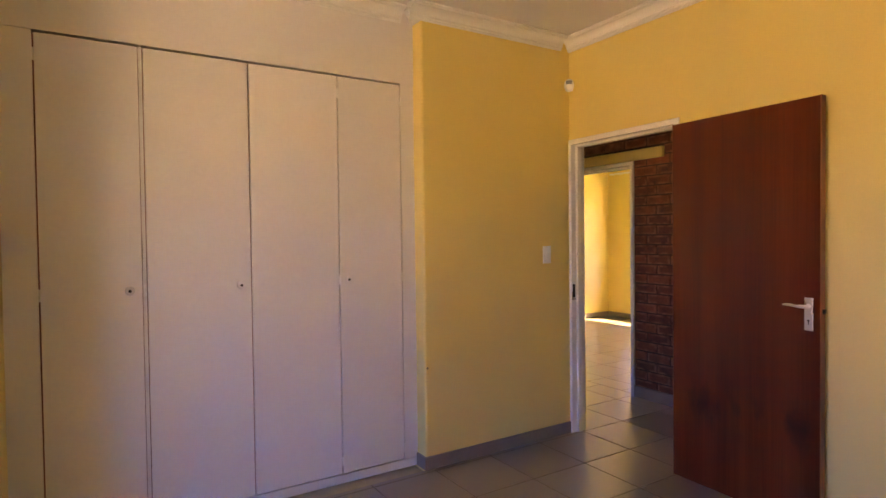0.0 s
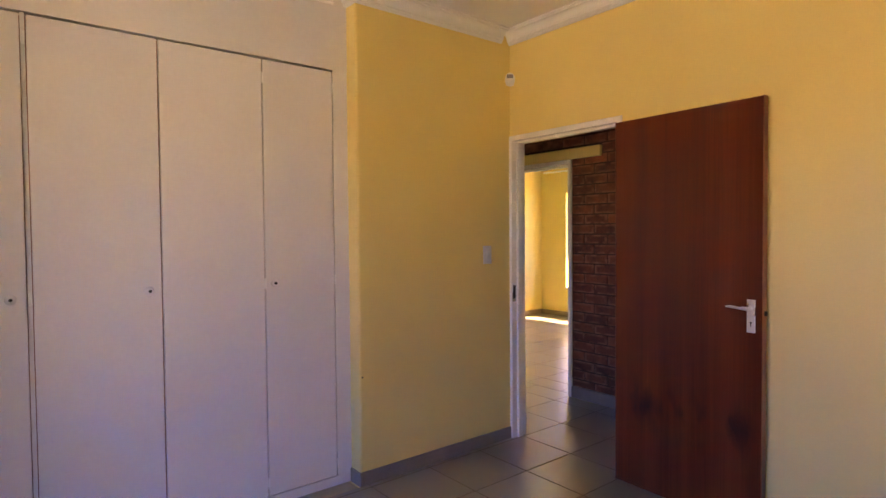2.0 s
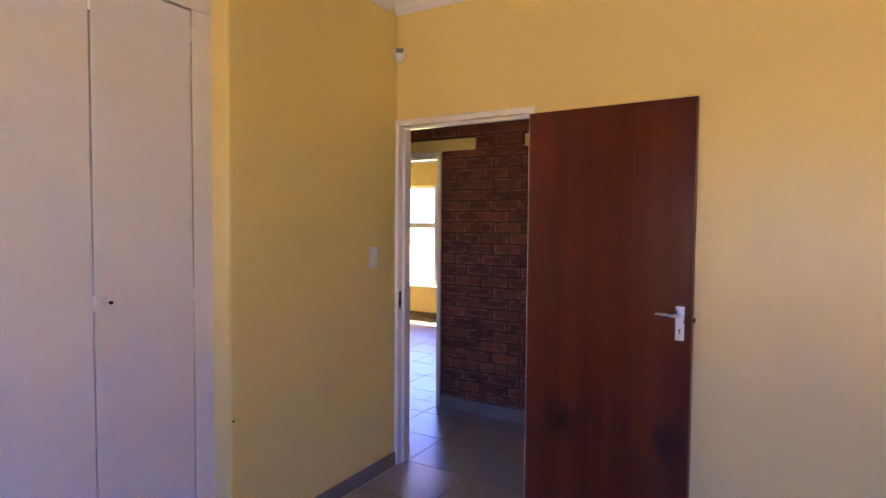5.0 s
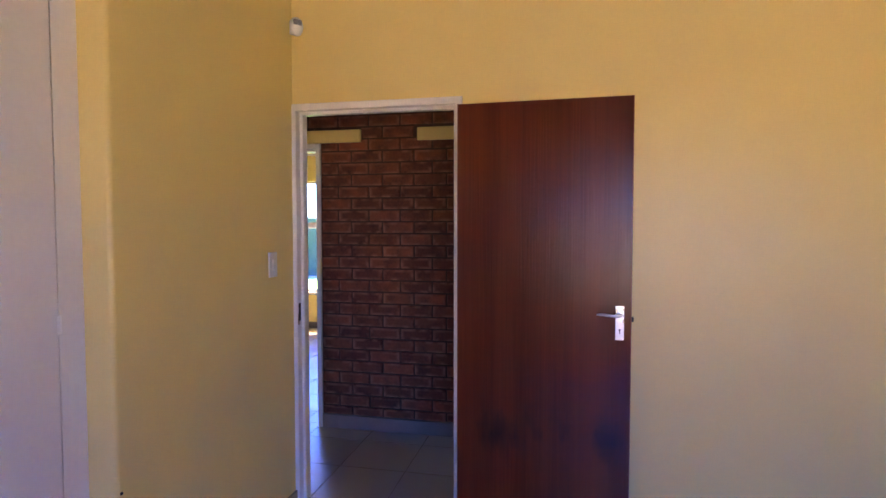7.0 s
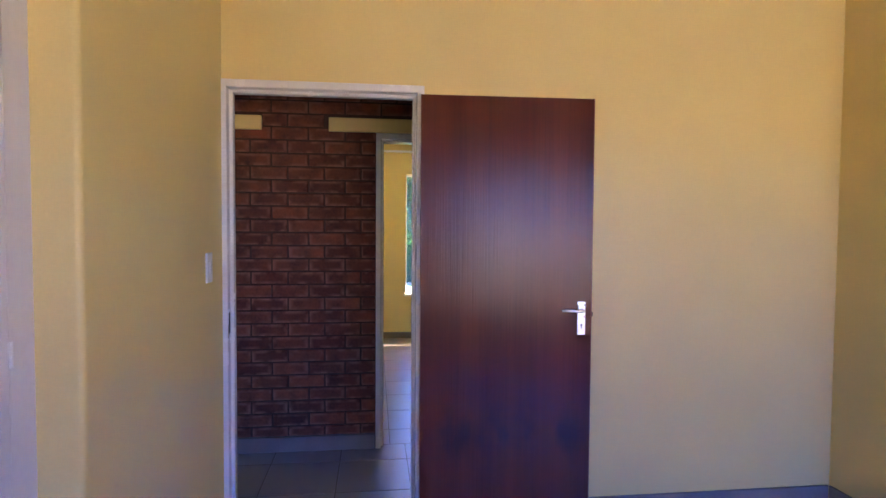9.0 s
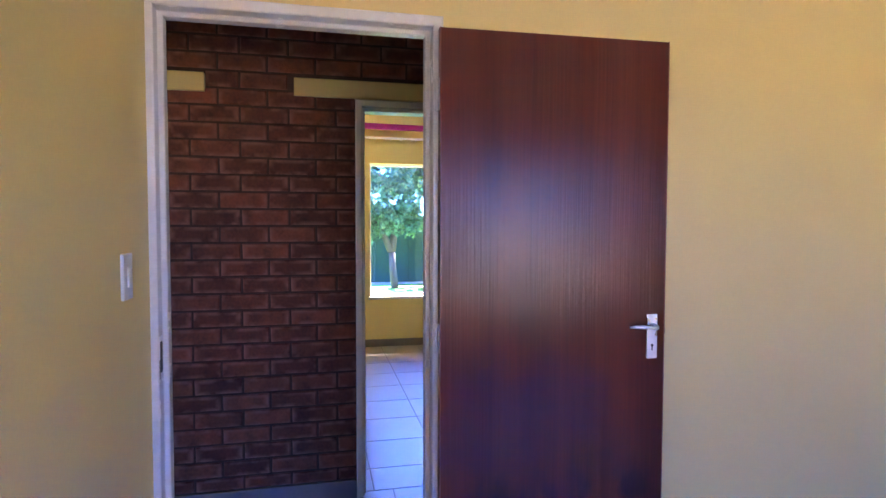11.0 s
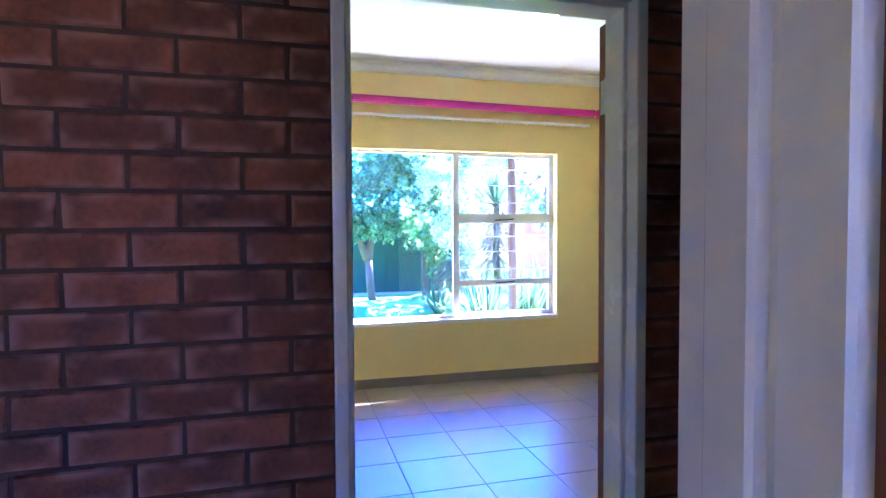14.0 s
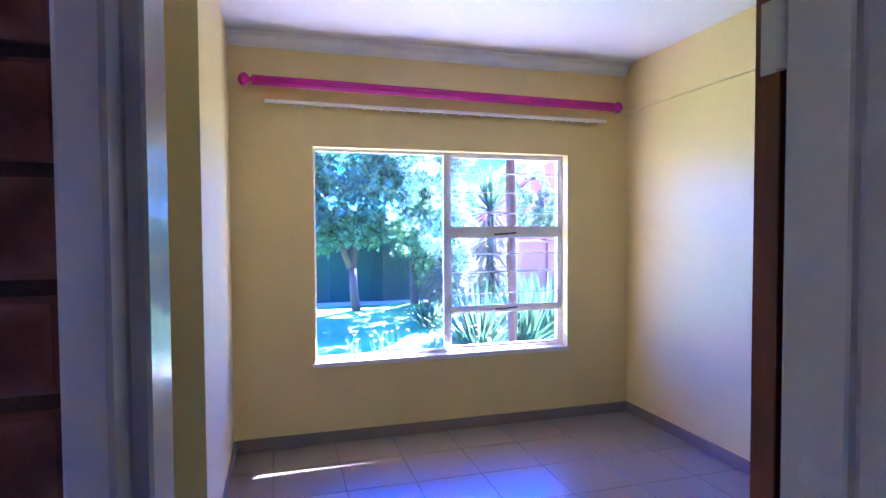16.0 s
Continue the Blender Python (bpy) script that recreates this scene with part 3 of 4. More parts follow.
part("housing", b, PLASTIC, pir, "", True)
b = a_box(-0.021, 0.021, -0.027, -0.012, 0.002, 0.030, bevel=0.005, segments=2)
bmesh.ops.transform(b, matrix=turn, verts=b.verts[:])
part("lens", b, LENS, pir, "dark curved lens")
solo("wall_plug", lathe(bmesh.new(), (1.952, BY + 0.001, 0.62), (0, -1, 0), [(0, 0.006), (0.004, 0.005), (0.005, 0.001)], 8), DARK,
     "small dark plug in the yellow wall", "wall plug")


# ---- windows ----
def bar(bm, x, y0, y1, z0, z1, d=0.03):
    return box(bm, x - d / 2, x + d / 2, y0, y1, z0, z1, bevel=0.002)


def window(name, x, hole, splits, label, casements, sill_mat, into=-1):
    """Steel window in a wall; splits: mullion ys; casements: (y0, y1, transoms, bars)."""
    y0, y1, z0, z1 = hole
    win = structure(name, bar(bmesh.new(), x, y0, y1, z1 - 0.022, z1, 0.036), STEEL, label, "window")
    part("bottom_rail", bar(bmesh.new(), x, y0, y1, z0, z0 + 0.03, 0.036), STEEL, win)
    edges = [y0, *splits, y1]
    for y in edges:
        w = 0.018 if y in (y0, y1) else 0.024
        a, b = max(y - w, y0), min(y + w, y1)
        part("mullion", bar(bmesh.new(), x, a, b, z0 + 0.030, z1 - 0.022, 0.034), STEEL, win)
    for a, b, rails, bars in casements:
        for r0, r1 in rails:
            part("transom", bar(bmesh.new(), x, a + 0.018, b - 0.018, r0, r1, 0.040), STEEL, win)
        lows = [z0 + 0.030, *[r[1] for r in rails]]
        highs = [*[r[0] for r in rails], z1 - 0.022]
        for lo, hi in zip(lows, highs):
            sash = bmesh.new()
            for q in ((a + 0.018, a + 0.040, lo, hi), (b - 0.040, b - 0.018, lo, hi), (a + 0.040, b - 0.040, lo, lo + 0.014), (a + 0.040, b - 0.040, hi - 0.014, hi)):
                bar(sash, x + 0.004, *q, 0.026)
            sash_ob = part("sash", sash, STEEL, win, "painted steel casement")
            part("pane", a_box(x + 0.002, x + 0.006, a + 0.040, b - 0.040, lo + 0.014, hi - 0.014), GLASS, sash_ob).visible_shadow = False
        for z in bars:
            part("burglar_bar", tube(bmesh.new(), [(x + into * 0.026, a + 0.005, z), (x + into * 0.026, b - 0.005, z)], 0.005, 8), STEEL, win, "thin painted steel bar")
    done = [(a, b) for a, b, *_ in casements]
    for a, b in zip(edges, edges[1:]):
        if not any(abs(a - c) < 0.03 for c, _ in done):
            pane = part("pane", a_box(x + 0.002, x + 0.006, a + 0.018, b - 0.018, z0 + 0.030, z1 - 0.022), GLASS, win)
            pane.visible_shadow = False
    return win


wr = window("window_1", FX + 0.105, WR, [1.188], "painted steel window with burglar bars facing the garden",
            [(WR[0], 1.188, [(0.888, 0.918), (1.480, 1.543)], [1.030, 1.200, 1.341, 1.659, 1.822, 1.971])], ENAMEL)
for z, y in ((1.494, 0.712), (0.900, 0.702)):
    stay = tube(bmesh.new(), [(FX + 0.075, y + 0.09, z), (FX + 0.070, y, z + 0.004), (FX + 0.078, y - 0.10, z + 0.012)], 0.006, 8)
    part("stay", stay, DARK, wr, "dark metal casement stay", True)
wl = window("window_2", FX + 0.105, WL, [5.30, 5.95], "painted steel window of the other room",
            [(5.95, WL[1], [(1.43, 1.49)], [0.75, 1.0, 1.2, 1.7, 1.9]), (5.30, 5.95, [(1.43, 1.49)], []), (WL[0], 5.30, [(1.43, 1.49)], [])], ENAMEL)
wa = window("window_3", WX - 0.10, AW, [0.30, 1.20], "painted steel bedroom window", [(AW[0], 0.30, [(1.45, 1.50)], []), (1.20, AW[1], [(1.45, 1.50)], [])], ENAMEL, 1)
for hole, win, x0, x1 in ((WR, wr, FX - 0.004, FX + 0.088), (WL, wl, FX - 0.004, FX + 0.088), (AW, wa, WX - 0.083, WX + 0.03)):
    a = a_box(x0, x1, hole[0] - 0.02, hole[1] + 0.02, hole[2] - 0.030, hole[2] + 0.004, bevel=0.004)
    part("window_sill", a, ENAMEL, win, "white painted sill")


# Invented window: it fills the opening added to light the corridor.
nw = structure("window_4", a_box(NW[0], NW[1], CORY + 0.03, CORY + 0.06, NW[2], NW[2] + 0.03), STEEL, "small unseen steel window added to light the corridor end", "window")
part("top_rail", a_box(NW[0], NW[1], CORY + 0.03, CORY + 0.06, NW[3] - 0.03, NW[3]), STEEL, nw)
for x0 in (NW[0], (NW[0] + NW[1]) / 2 - 0.015, NW[1] - 0.03):
    part("mullion", a_box(x0, x0 + 0.03, CORY + 0.03, CORY + 0.06, NW[2] + 0.03, NW[3] - 0.03), STEEL, nw)


# ---- curtain rods ----
def rod(name, x, y0, y1, z0, z1, label):
    t = thing(name, (x, (y0 + y1) / 2, (z0 + z1) / 2), label, "curtain rod")
    way = Vector((0, y1 - y0, z1 - z0))
    u = way.normalized()
    a, b = Vector((x, y0, z0)), Vector((x, y1, z1))
    pole = bmesh.new()
    turn = u.to_track_quat("Z", "Y")
    rings = [[pole.verts.new(p + turn @ Vector((r * math.cos(k * math.pi / 36), r * math.sin(k * math.pi / 36), 0)))
              for k in range(72) for r in [0.0325 + 0.0022 * math.cos(k * math.pi / 3)]] for p in (a + u * 0.05, b - u * 0.05)]
    for k in range(72):
        pole.faces.new((rings[0][k], rings[0][(k + 1) % 72], rings[1][(k + 1) % 72], rings[1][k]))
    part("pole", pole, MAGENTA, t, "reeded magenta pole", True)
    for p, s in ((a, 1), (b, -1)):
        f = lathe(bmesh.new(), p + u * s * 0.062, -u * s, [(0, 0.036), (0.012, 0.036), (0.016, 0.022), (0.028, 0.018), (0.034, 0.026), (0.046, 0.040), (0.062, 0.046),
                  (0.080, 0.041), (0.094, 0.026), (0.102, 0.004)], 18)
        part("finial", f, MAGENTA, t, "magenta ball finial", True)
    for k in (0.1, 0.9):
        p = a + way * k
        part("bracket", tube(bmesh.new(), [p + Vector((0.0, 0, 0)), Vector((FX, p.y, p.z))], 0.010, 8), MAGENTA, t)
    return t


rod("curtain_rod", FX - 0.10, 2.640, -0.190, 2.540, 2.505, "magenta painted wooden curtain rod with ball ends")


def rail(y0, y1, z0, z1, x, label):
    t = thing("curtain_rail", (x, (y0 + y1) / 2, (z0 + z1) / 2), label, "curtain rail")
    for dx, dz in ((0, 0), (0.028, 0.006)):
        bm = bmesh.new()
        v = []
        for y, z in ((y0, z0), (y1, z1)):
            v.append([bm.verts.new((x + dx + p, y, z + dz + q)) for p, q in ((-0.009, -0.011), (0.009, -0.011), (0.009, 0.011), (-0.009, 0.011))])
        for k in range(4):
            bm.faces.new((v[0][k], v[0][(k + 1) % 4], v[1][(k + 1) % 4], v[1][k]))
        bm.faces.new(v[0])
        bm.faces.new(v[1])
        part("track", bm, PLASTIC, t, "white metal track")
    for k in range(26):
        f = 0.03 + 0.94 * (k + 0.3 * math.sin(k * 2.1)) / 25
        y, z = y0 + (y1 - y0) * f, z0 + (z1 - z0) * f
        part("glider", a_box(x - 0.005, x + 0.005, y - 0.007, y + 0.007, z - 0.024, z - 0.011), PLASTIC, t)
    for k in (0.04, 0.35, 0.65, 0.96):
        y, z = y0 + (y1 - y0) * k, z0 + (z1 - z0) * k
        part("bracket", a_box(x - 0.006, FX, y - 0.012, y + 0.012, z + 0.010, z + 0.016), PLASTIC, t)


rail(2.512, -0.110, 2.412, 2.398, FX - 0.062, "white double curtain track above the window")
rail(7.06, 4.4, 2.445, 2.445, FX - 0.062, "white double curtain track in the other room")

# ---- sky guides in the window openings ----
# This guide fills the added corridor window; the next three, the other windows.
guide = bpy.data.lights.new("window_daylight", "AREA")
guide.shape, guide.size, guide.size_y = "RECTANGLE", NW[1] - NW[0], NW[3] - NW[2]
guide.cycles.is_portal = True
new("window_daylight", guide).matrix_world = pose((NW[0] + NW[1]) / 2, CORY + 0.08, (NW[2] + NW[3]) / 2, -90, 0, 0)
for hole, x, turn in ((AW, WX - 0.16, -90), (WR, FX + 0.16, 90), (WL, FX + 0.16, 90)):
    guide = bpy.data.lights.new("window_daylight", "AREA")
    guide.shape, guide.size, guide.size_y = "RECTANGLE", hole[1] - hole[0], hole[3] - hole[2]
    guide.cycles.is_portal = True
    new("window_daylight", guide).matrix_world = pose(x, (hole[0] + hole[1]) / 2, (hole[2] + hole[3]) / 2, 90, 0, turn)

# ---- ceiling globe ----
globe = thing("ceiling_globe_light", (6.259, 1.098, CEIL2), "lit white opal globe on the ceiling", "ceiling light")
part("base", lathe(bmesh.new(), (6.259, 1.098, CEIL2), (0, 0, -1), [(0, 0.06), (0.02, 0.06), (0.03, 0.045), (0.04, 0.04)], 20), PLASTIC, globe, "white round base", True)
part("globe", sphere(bmesh.new(), (6.259, 1.098, 2.742), 0.086, u=24, v=16), GLOBE, globe, "lit opal glass globe", True)


# ---- garden ----
GZ = -0.30
g = bmesh.new()
bmesh.ops.create_grid(g, x_segments=40, y_segments=40, size=900)
bmesh.ops.translate(g, verts=g.verts[:], vec=(0, 0, GZ))
structure("ground", g, SOIL, "sandy garden ground", "ground")
g = bmesh.new()
prism(g, [(10.2, -9.0), (17.2, -9.0), (17.6, -3.0), (17.1, 3.0), (17.6, 14.0), (10.0, 14.0), (10.3, 4.0)], "z", GZ + 0.004, GZ + 0.03)
tagged(solo("lawn", g, LAWN, "patchy green and dry lawn", "lawn"), kind="stuff")
structure("porch_slab", a_box(FX + 0.22, 9.55, -3, 9, GZ, -0.12, bevel=0.01), PAVING, "plain pale porch slab along the house", "pavement")
roof = a_box(FX + 0.22, 9.400, -4, 10, 2.712, 2.80)
for v in roof.verts:
    v.co.z += 0.070 * (v.co.y - 0.85)
structure("porch_roof", roof, ROOFING, "porch roof overhang along the house", "roof")
structure("house_base", a_box(WX - 0.22, FX + 0.22, WY - 0.2, LY1 + 0.25, GZ, -0.021), SOIL, "plain plinth of the house", "wall")

# Overhang out of view, added to hold high sky off the bedroom window.
structure("eave", a_box(WX - 0.85, WX - 0.22, WY - 0.6, 4.4, 2.50, 2.60), ROOFING, "unseen roof overhang added to cut sky light at the bedroom window", "roof")
# Added wall out of view: hides blue sky, bounces sun into the corridor.
structure("boundary_wall", a_box(-16.0, 8.0, 9.8, 10.0, GZ, 2.7), RENDERED, "unseen pale wall added to bounce warm light into the corridor window", "wall")
# Added wall out of view: limits low sky light and the door's sheen.
structure("boundary_wall", a_box(-16.2, -16.0, -14, 16, GZ, 2.0), RENDERED, "unseen pale wall added to shape light through the bedroom window", "wall")

HOUSE = set(bpy.data.objects)


def post(x, y):
    t = thing("porch_post", (x, y, -0.12), "weathered brown gum pole holding the porch roof", "post")
    rng = random.Random(5)
    pts = [(x + 0.006 * rng.uniform(-1, 1), y + 0.045 * (k / 8 - 0.5) + 0.006 * rng.uniform(-1, 1), -0.12 + 2.78 * k / 8) for k in range(9)]
    part("pole", tube(bmesh.new(), pts, [0.052 + 0.004 * rng.uniform(-1, 1) for _ in pts], 14), POLE, t, "", True)
    part("foot", lathe(bmesh.new(), (x, y - 0.022, -0.12), (0, 0, 1), [(0, 0.075), (0.02, 0.075), (0.03, 0.06)], 12), GREYPAINT, t, "small grey foot")


post(9.30, 0.22)


def blade(bm, root, tip, width, sag=0.0, up=(0, 0, 1)):
    """A tapered leaf of four triangles bent in the middle."""
    root, tip = Vector(root), Vector(tip)
    way = tip - root
    side = way.cross(Vector(up))
    if side.length < 1e-5:
        side = Vector((1, 0, 0))
    side.normalize()
    mid = root + way * 0.5 + Vector((0, 0, sag))
    w = side * width / 2
    a, b = bm.verts.new(root - w * 0.5), bm.verts.new(root + w * 0.5)
    c, d = bm.verts.new(mid - w), bm.verts.new(mid + w)
    e = bm.verts.new(tip)
    bm.faces.new((a, b, d, c))
    bm.faces.new((c, d, e))


def leaves(name, at, blobs, count, mat, parent, seed, size=0.13):
    """A crown of rosettes of narrow leaves in uneven blobs: (centre, radii)."""
    rng = random.Random(seed)
    bm = bmesh.new()
    total = sum(b[1][0] * b[1][1] * b[1][2] for b in blobs)
    for centre, radii in blobs:
        for _ in range(int(count * radii[0] * radii[1] * radii[2] / total)):
            v = Vector((rng.gauss(0, 1), rng.gauss(0, 1), rng.gauss(0, 1))).normalized() * rng.uniform(0.45, 1.0) ** 0.5
            p = Vector(at) + Vector(centre) + Vector((v.x * radii[0], v.y * radii[1], v.z * radii[2]))
            if noise.noise(p * 1.5) < -0.12:
                continue
            out = (v + Vector((rng.uniform(-.5, .5), rng.uniform(-.5, .5), rng.uniform(-.2, .7)))).normalized()
            s1 = out.orthogonal().normalized()
            s2 = out.cross(s1)
            turn0 = rng.uniform(0, 6.28)
            for k in range(7):
                a = turn0 + k * 2.4
                spread = rng.uniform(0.5, 1.2)
                d = (out * 0.7 + (s1 * math.cos(a) + s2 * math.sin(a)) * spread).normalized()
                blade(bm, p, p + d * size * rng.uniform(0.7, 1.25), size * 0.30, -0.01, out)
    me = bpy.data.meshes.new(name)
    bm.to_mesh(me)
    bm.free()
    me.materials.append(mat)
    me.transform(Matrix.Translation(-ORIGIN[parent]))
    ob = new(name, me)
    ob.parent = parent
    ORIGIN[ob] = ORIGIN[parent]
    return ob


def limbs(bm, base, splits, seed):
    rng = random.Random(seed)
    for pts, r0, r1 in splits:
        pts = [Vector(base) + Vector(p) + Vector((rng.uniform(-.02, .02), rng.uniform(-.02, .02), 0)) for p in pts]
        k = len(pts) - 1
        tube(bm, pts, [r0 + (r1 - r0) * i / k for i in range(k + 1)], 10)
    return bm


def tree(x, y, label, splits, blobs, count, mat, seed, size=0.13):
    t = thing("tree", (x, y, GZ), label, "tree")
    part("trunk", limbs(bmesh.new(), (x, y, GZ), splits, seed), BARK, t, "grey brown bark", True)
    leaves("crown", (x, y, GZ), blobs, count, mat, t, seed, size)
    return t


tree(16.5, 1.05, "broad leafy garden tree with a forked trunk",
     [([(0, 0, 0), (0, 0.05, 0.5), (0, 0.10, 1.05)], 0.105, 0.085), ([(0, 0.10, 1.0), (0, 0.32, 1.5), (0, 0.7, 2.2), (0.2, 1.1, 3.2)], 0.10, 0.04),
      ([(0, 0.10, 1.0), (0, -0.02, 1.6), (0, -0.25, 2.4), (0.1, -0.7, 3.4)], 0.11, 0.04), ([(0, 0.0, 1.7), (-0.6, 0.3, 2.4), (-1.0, 0.5, 3.0)], 0.06, 0.03)],
     [((0, 0.5, 2.6), (1.3, 1.3, 0.95)), ((-0.4, -0.5, 2.5), (1.1, 1.0, 0.9)), ((0, 1.3, 2.1), (1.0, 0.8, 0.7)), ((0.2, 0.4, 3.7), (1.4, 1.6, 1.1)),
      ((-0.2, -0.9, 3.5), (1.2, 1.1, 1.0)), ((0, 1.5, 3.3), (1.2, 1.1, 1.1)), ((0, 0.2, 4.8), (1.2, 1.4, 0.9)), ((-0.5, 0.9, 1.75), (0.7, 0.8, 0.45)), ((-0.3, 0.1, 1.75), (0.8, 0.8, 0.35)), ((-0.5, -0.9, 1.75), (0.7, 0.7, 0.5))], 11000, LEAF, 3, 0.13)
tree(17.2, -0.45, "small multi-stemmed shrub tree in the shade",
     [([(0, 0, 0), (0, 0.05, 0.6), (0, 0.1, 1.2)], 0.11, 0.06), ([(0, 0.05, 0.6), (0, -0.3, 1.2), (0, -0.5, 1.8)], 0.06, 0.03)],
     [((-0.2, -0.45, 0.75), (0.5, 0.5, 0.45)), ((-0.2, -0.5, 1.3), (0.6, 0.65, 0.5)), ((0, 0.1, 1.8), (0.6, 0.7, 0.5)), ((0, -0.9, 2.3), (0.7, 0.8, 0.7)),
      ((-0.3, -0.75, 0.45), (0.4, 0.35, 0.35))], 1300, LEAF, 8, 0.14)
tree(20.5, -2.3, "round green tree behind the garden wall", [([(0, 0, 0), (0, 0, 1.5), (0, 0.1, 2.6)], 0.16, 0.07)],
     [((0, 0, 2.6), (0.8, 0.8, 0.9)), ((0, 0.4, 3.3), (0.7, 0.7, 0.6))], 800, LEAF2, 12, 0.16)
tree(21.0, -5.6, "tall pale green tree behind the garden wall", [([(0, 0, 0), (0, 0, 1.5), (0, 0.1, 3.0)], 0.18, 0.07)],
     [((0, 0, 2.3), (1.0, 1.0, 0.8)), ((0, 0.7, 3.3), (0.8, 0.8, 0.7)), ((0, -1.0, 2.5), (0.9, 0.9, 0.8))], 1700, LEAF2, 14, 0.14)
# Stands in for the big tree's sunlit side; brightness painted into the leaves.
tree(15.3, -0.72, "pale tree beside the lawn, sunlight painted into its leaves", [([(0, 0, 0), (0, 0, 1.2), (0, 0.1, 2.6)], 0.05, 0.03)],
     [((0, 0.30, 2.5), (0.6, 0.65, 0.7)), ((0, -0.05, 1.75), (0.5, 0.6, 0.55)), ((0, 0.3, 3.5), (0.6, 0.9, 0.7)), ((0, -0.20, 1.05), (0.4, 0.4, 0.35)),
      ((0, -0.3, 4.3), (0.6, 0.9, 0.6))], 5200, SUN_PAINTED_LEAF, 15, 0.12)


def yucca(x, y, height, heads, label, seed, skirt=True, reach=0.55):
    """Trunk, hanging dry skirt and a rosette of stiff blades on top."""
    rng = random.Random(seed)
    t = thing("yucca", (x, y, GZ), label, "yucca")
    top = Vector((x, y, GZ + height))
    part("trunk", tube(bmesh.new(), [(x, y, GZ), (x + 0.02, y, GZ + height * 0.5), top], [0.10, 0.075, 0.06], 10), BARK, t, "", True)
    if skirt:
        bm = bmesh.new()
        for _ in range(700):
            z = rng.uniform(0.35, 1.0) * height
            a = rng.uniform(0, 6.283)
            root = Vector((x + 0.06 * math.cos(a), y + 0.06 * math.sin(a), GZ + z))
            blade(bm, root, root + Vector((0.55 * math.cos(a), 0.55 * math.sin(a), rng.uniform(-0.40, 0.05))), 0.030, 0.06)
        part("dry_skirt", bm, STRAW, t, "hanging dry straw coloured leaves")
    bm = bmesh.new()
    for _ in range(heads):
        a, e = rng.uniform(0, 6.283), radians(rng.uniform(-15, 85))
        d = Vector((math.cos(a) * math.cos(e), math.sin(a) * math.cos(e), math.sin(e)))
        blade(bm, top + d * 0.03, top + d * reach * rng.uniform(0.75, 1.1), 0.034, 0.03)
    part("rosette", bm, BLADE, t, "stiff green pointed leaves")
    return t


yucca(13.4, -1.02, 2.15, 190, "tall yucca with a green crown and dry leaf skirt", 21, reach=0.85)
yucca(15.0, -0.62, 1.05, 70, "slender low yucca with a shaggy stem", 22, reach=0.5)


def spiky_clump(x, y, count, reach, seed, label):
    rng = random.Random(seed)
    t = thing("spiky_plant", (x, y, GZ), label, "agave plant", "spiky plants by the porch")
    bm = bmesh.new()
    for _ in range(count):
        a, e = rng.uniform(0, 6.283), radians(rng.uniform(20, 88))
        d = Vector((math.cos(a) * math.cos(e), math.sin(a) * math.cos(e), math.sin(e)))
        root = Vector((x + 0.10 * math.cos(a), y + 0.10 * math.sin(a), GZ))
        blade(bm, root, root + d * reach * rng.uniform(0.7, 1.1), 0.045, 0.05)
    part("blades", bm, BLADE, t, "long stiff green blades")


for x, y, n, reach, seed in ((11.6, -0.20, 130, 1.15, 31), (11.9, -1.05, 120, 1.10, 32), (12.6, -1.75, 120, 1.15, 33), (13.9, 0.0, 80, 0.62, 34), (14.6, -2.0, 90, 1.1, 36)):
    spiky_clump(x, y, n, reach, seed, "clump of long stiff pointed green leaves")


def flowers(x, y, n, spread, seed):
    rng = random.Random(seed)
    t = thing("flower_patch", (x, y, GZ), "low patch of pale pink flowers on thin stems", "flowers", kind="stuff")
    stems, heads = bmesh.new(), bmesh.new()
    for _ in range(n):
        px, py, h = x + rng.gauss(0, spread[0]), y + rng.gauss(0, spread[1]), rng.uniform(0.25, 0.55)
        blade(stems, (px, py, GZ), (px + rng.uniform(-.05, .05), py + rng.uniform(-.05, .05), GZ + h), 0.012)
        for k in range(4):
            a = k * 1.57 + rng.uniform(0, 1)
            blade(stems, (px, py, GZ + h * rng.uniform(0.1, 0.6)), (px + 0.12 * math.cos(a), py + 0.12 * math.sin(a), GZ + h * rng.uniform(0.3, 0.9)), 0.03)
        for k in range(6):
            a = k * 1.047
            blade(heads, (px, py, GZ + h), (px + 0.032 * math.cos(a), py + 0.032 * math.sin(a), GZ + h + 0.02), 0.022)
    part("stems", stems, LEAF2, t)
    part("petals", heads, FLOWER, t, "pale pink petals")


flowers(11.3, 1.5, 34, (0.3, 0.55), 41)
flowers(11.0, -0.1, 14, (0.15, 0.2), 42)

# boundary fence, garden wall and neighbour
fence = thing("boundary_fence", (18.3, 4.0, GZ), "dark green screened boundary fence in the shade", "fence")
for k in range(9):
    y = -1.1 + 1.5 * k
    part("post", a_box(18.24, 18.36, y - 0.06, y + 0.06, GZ, 1.75, bevel=0.01), FENCE, fence)
    if k < 8:
        part("panel", a_box(18.28, 18.32, y + 0.06, y + 1.44, GZ, 1.68), FENCE, fence)
gw = thing("garden_wall", (17.9, -5.5, GZ), "terracotta painted garden wall with a flat coping", "garden wall")
part("wall", a_box(17.8, 18.0, -2.18, -1.98, GZ, 1.15), REDWALL, gw)
part("wall", a_box(17.8, 18.0, -9.5, -2.18, GZ, 1.15), REDWALL, gw)
part("wall", a_box(17.8, 18.0, -1.50, -1.16, GZ, 1.15), REDWALL, gw)
part("wall", a_box(17.8, 18.0, -1.98, -1.50, 0.85, 1.15), REDWALL, gw)
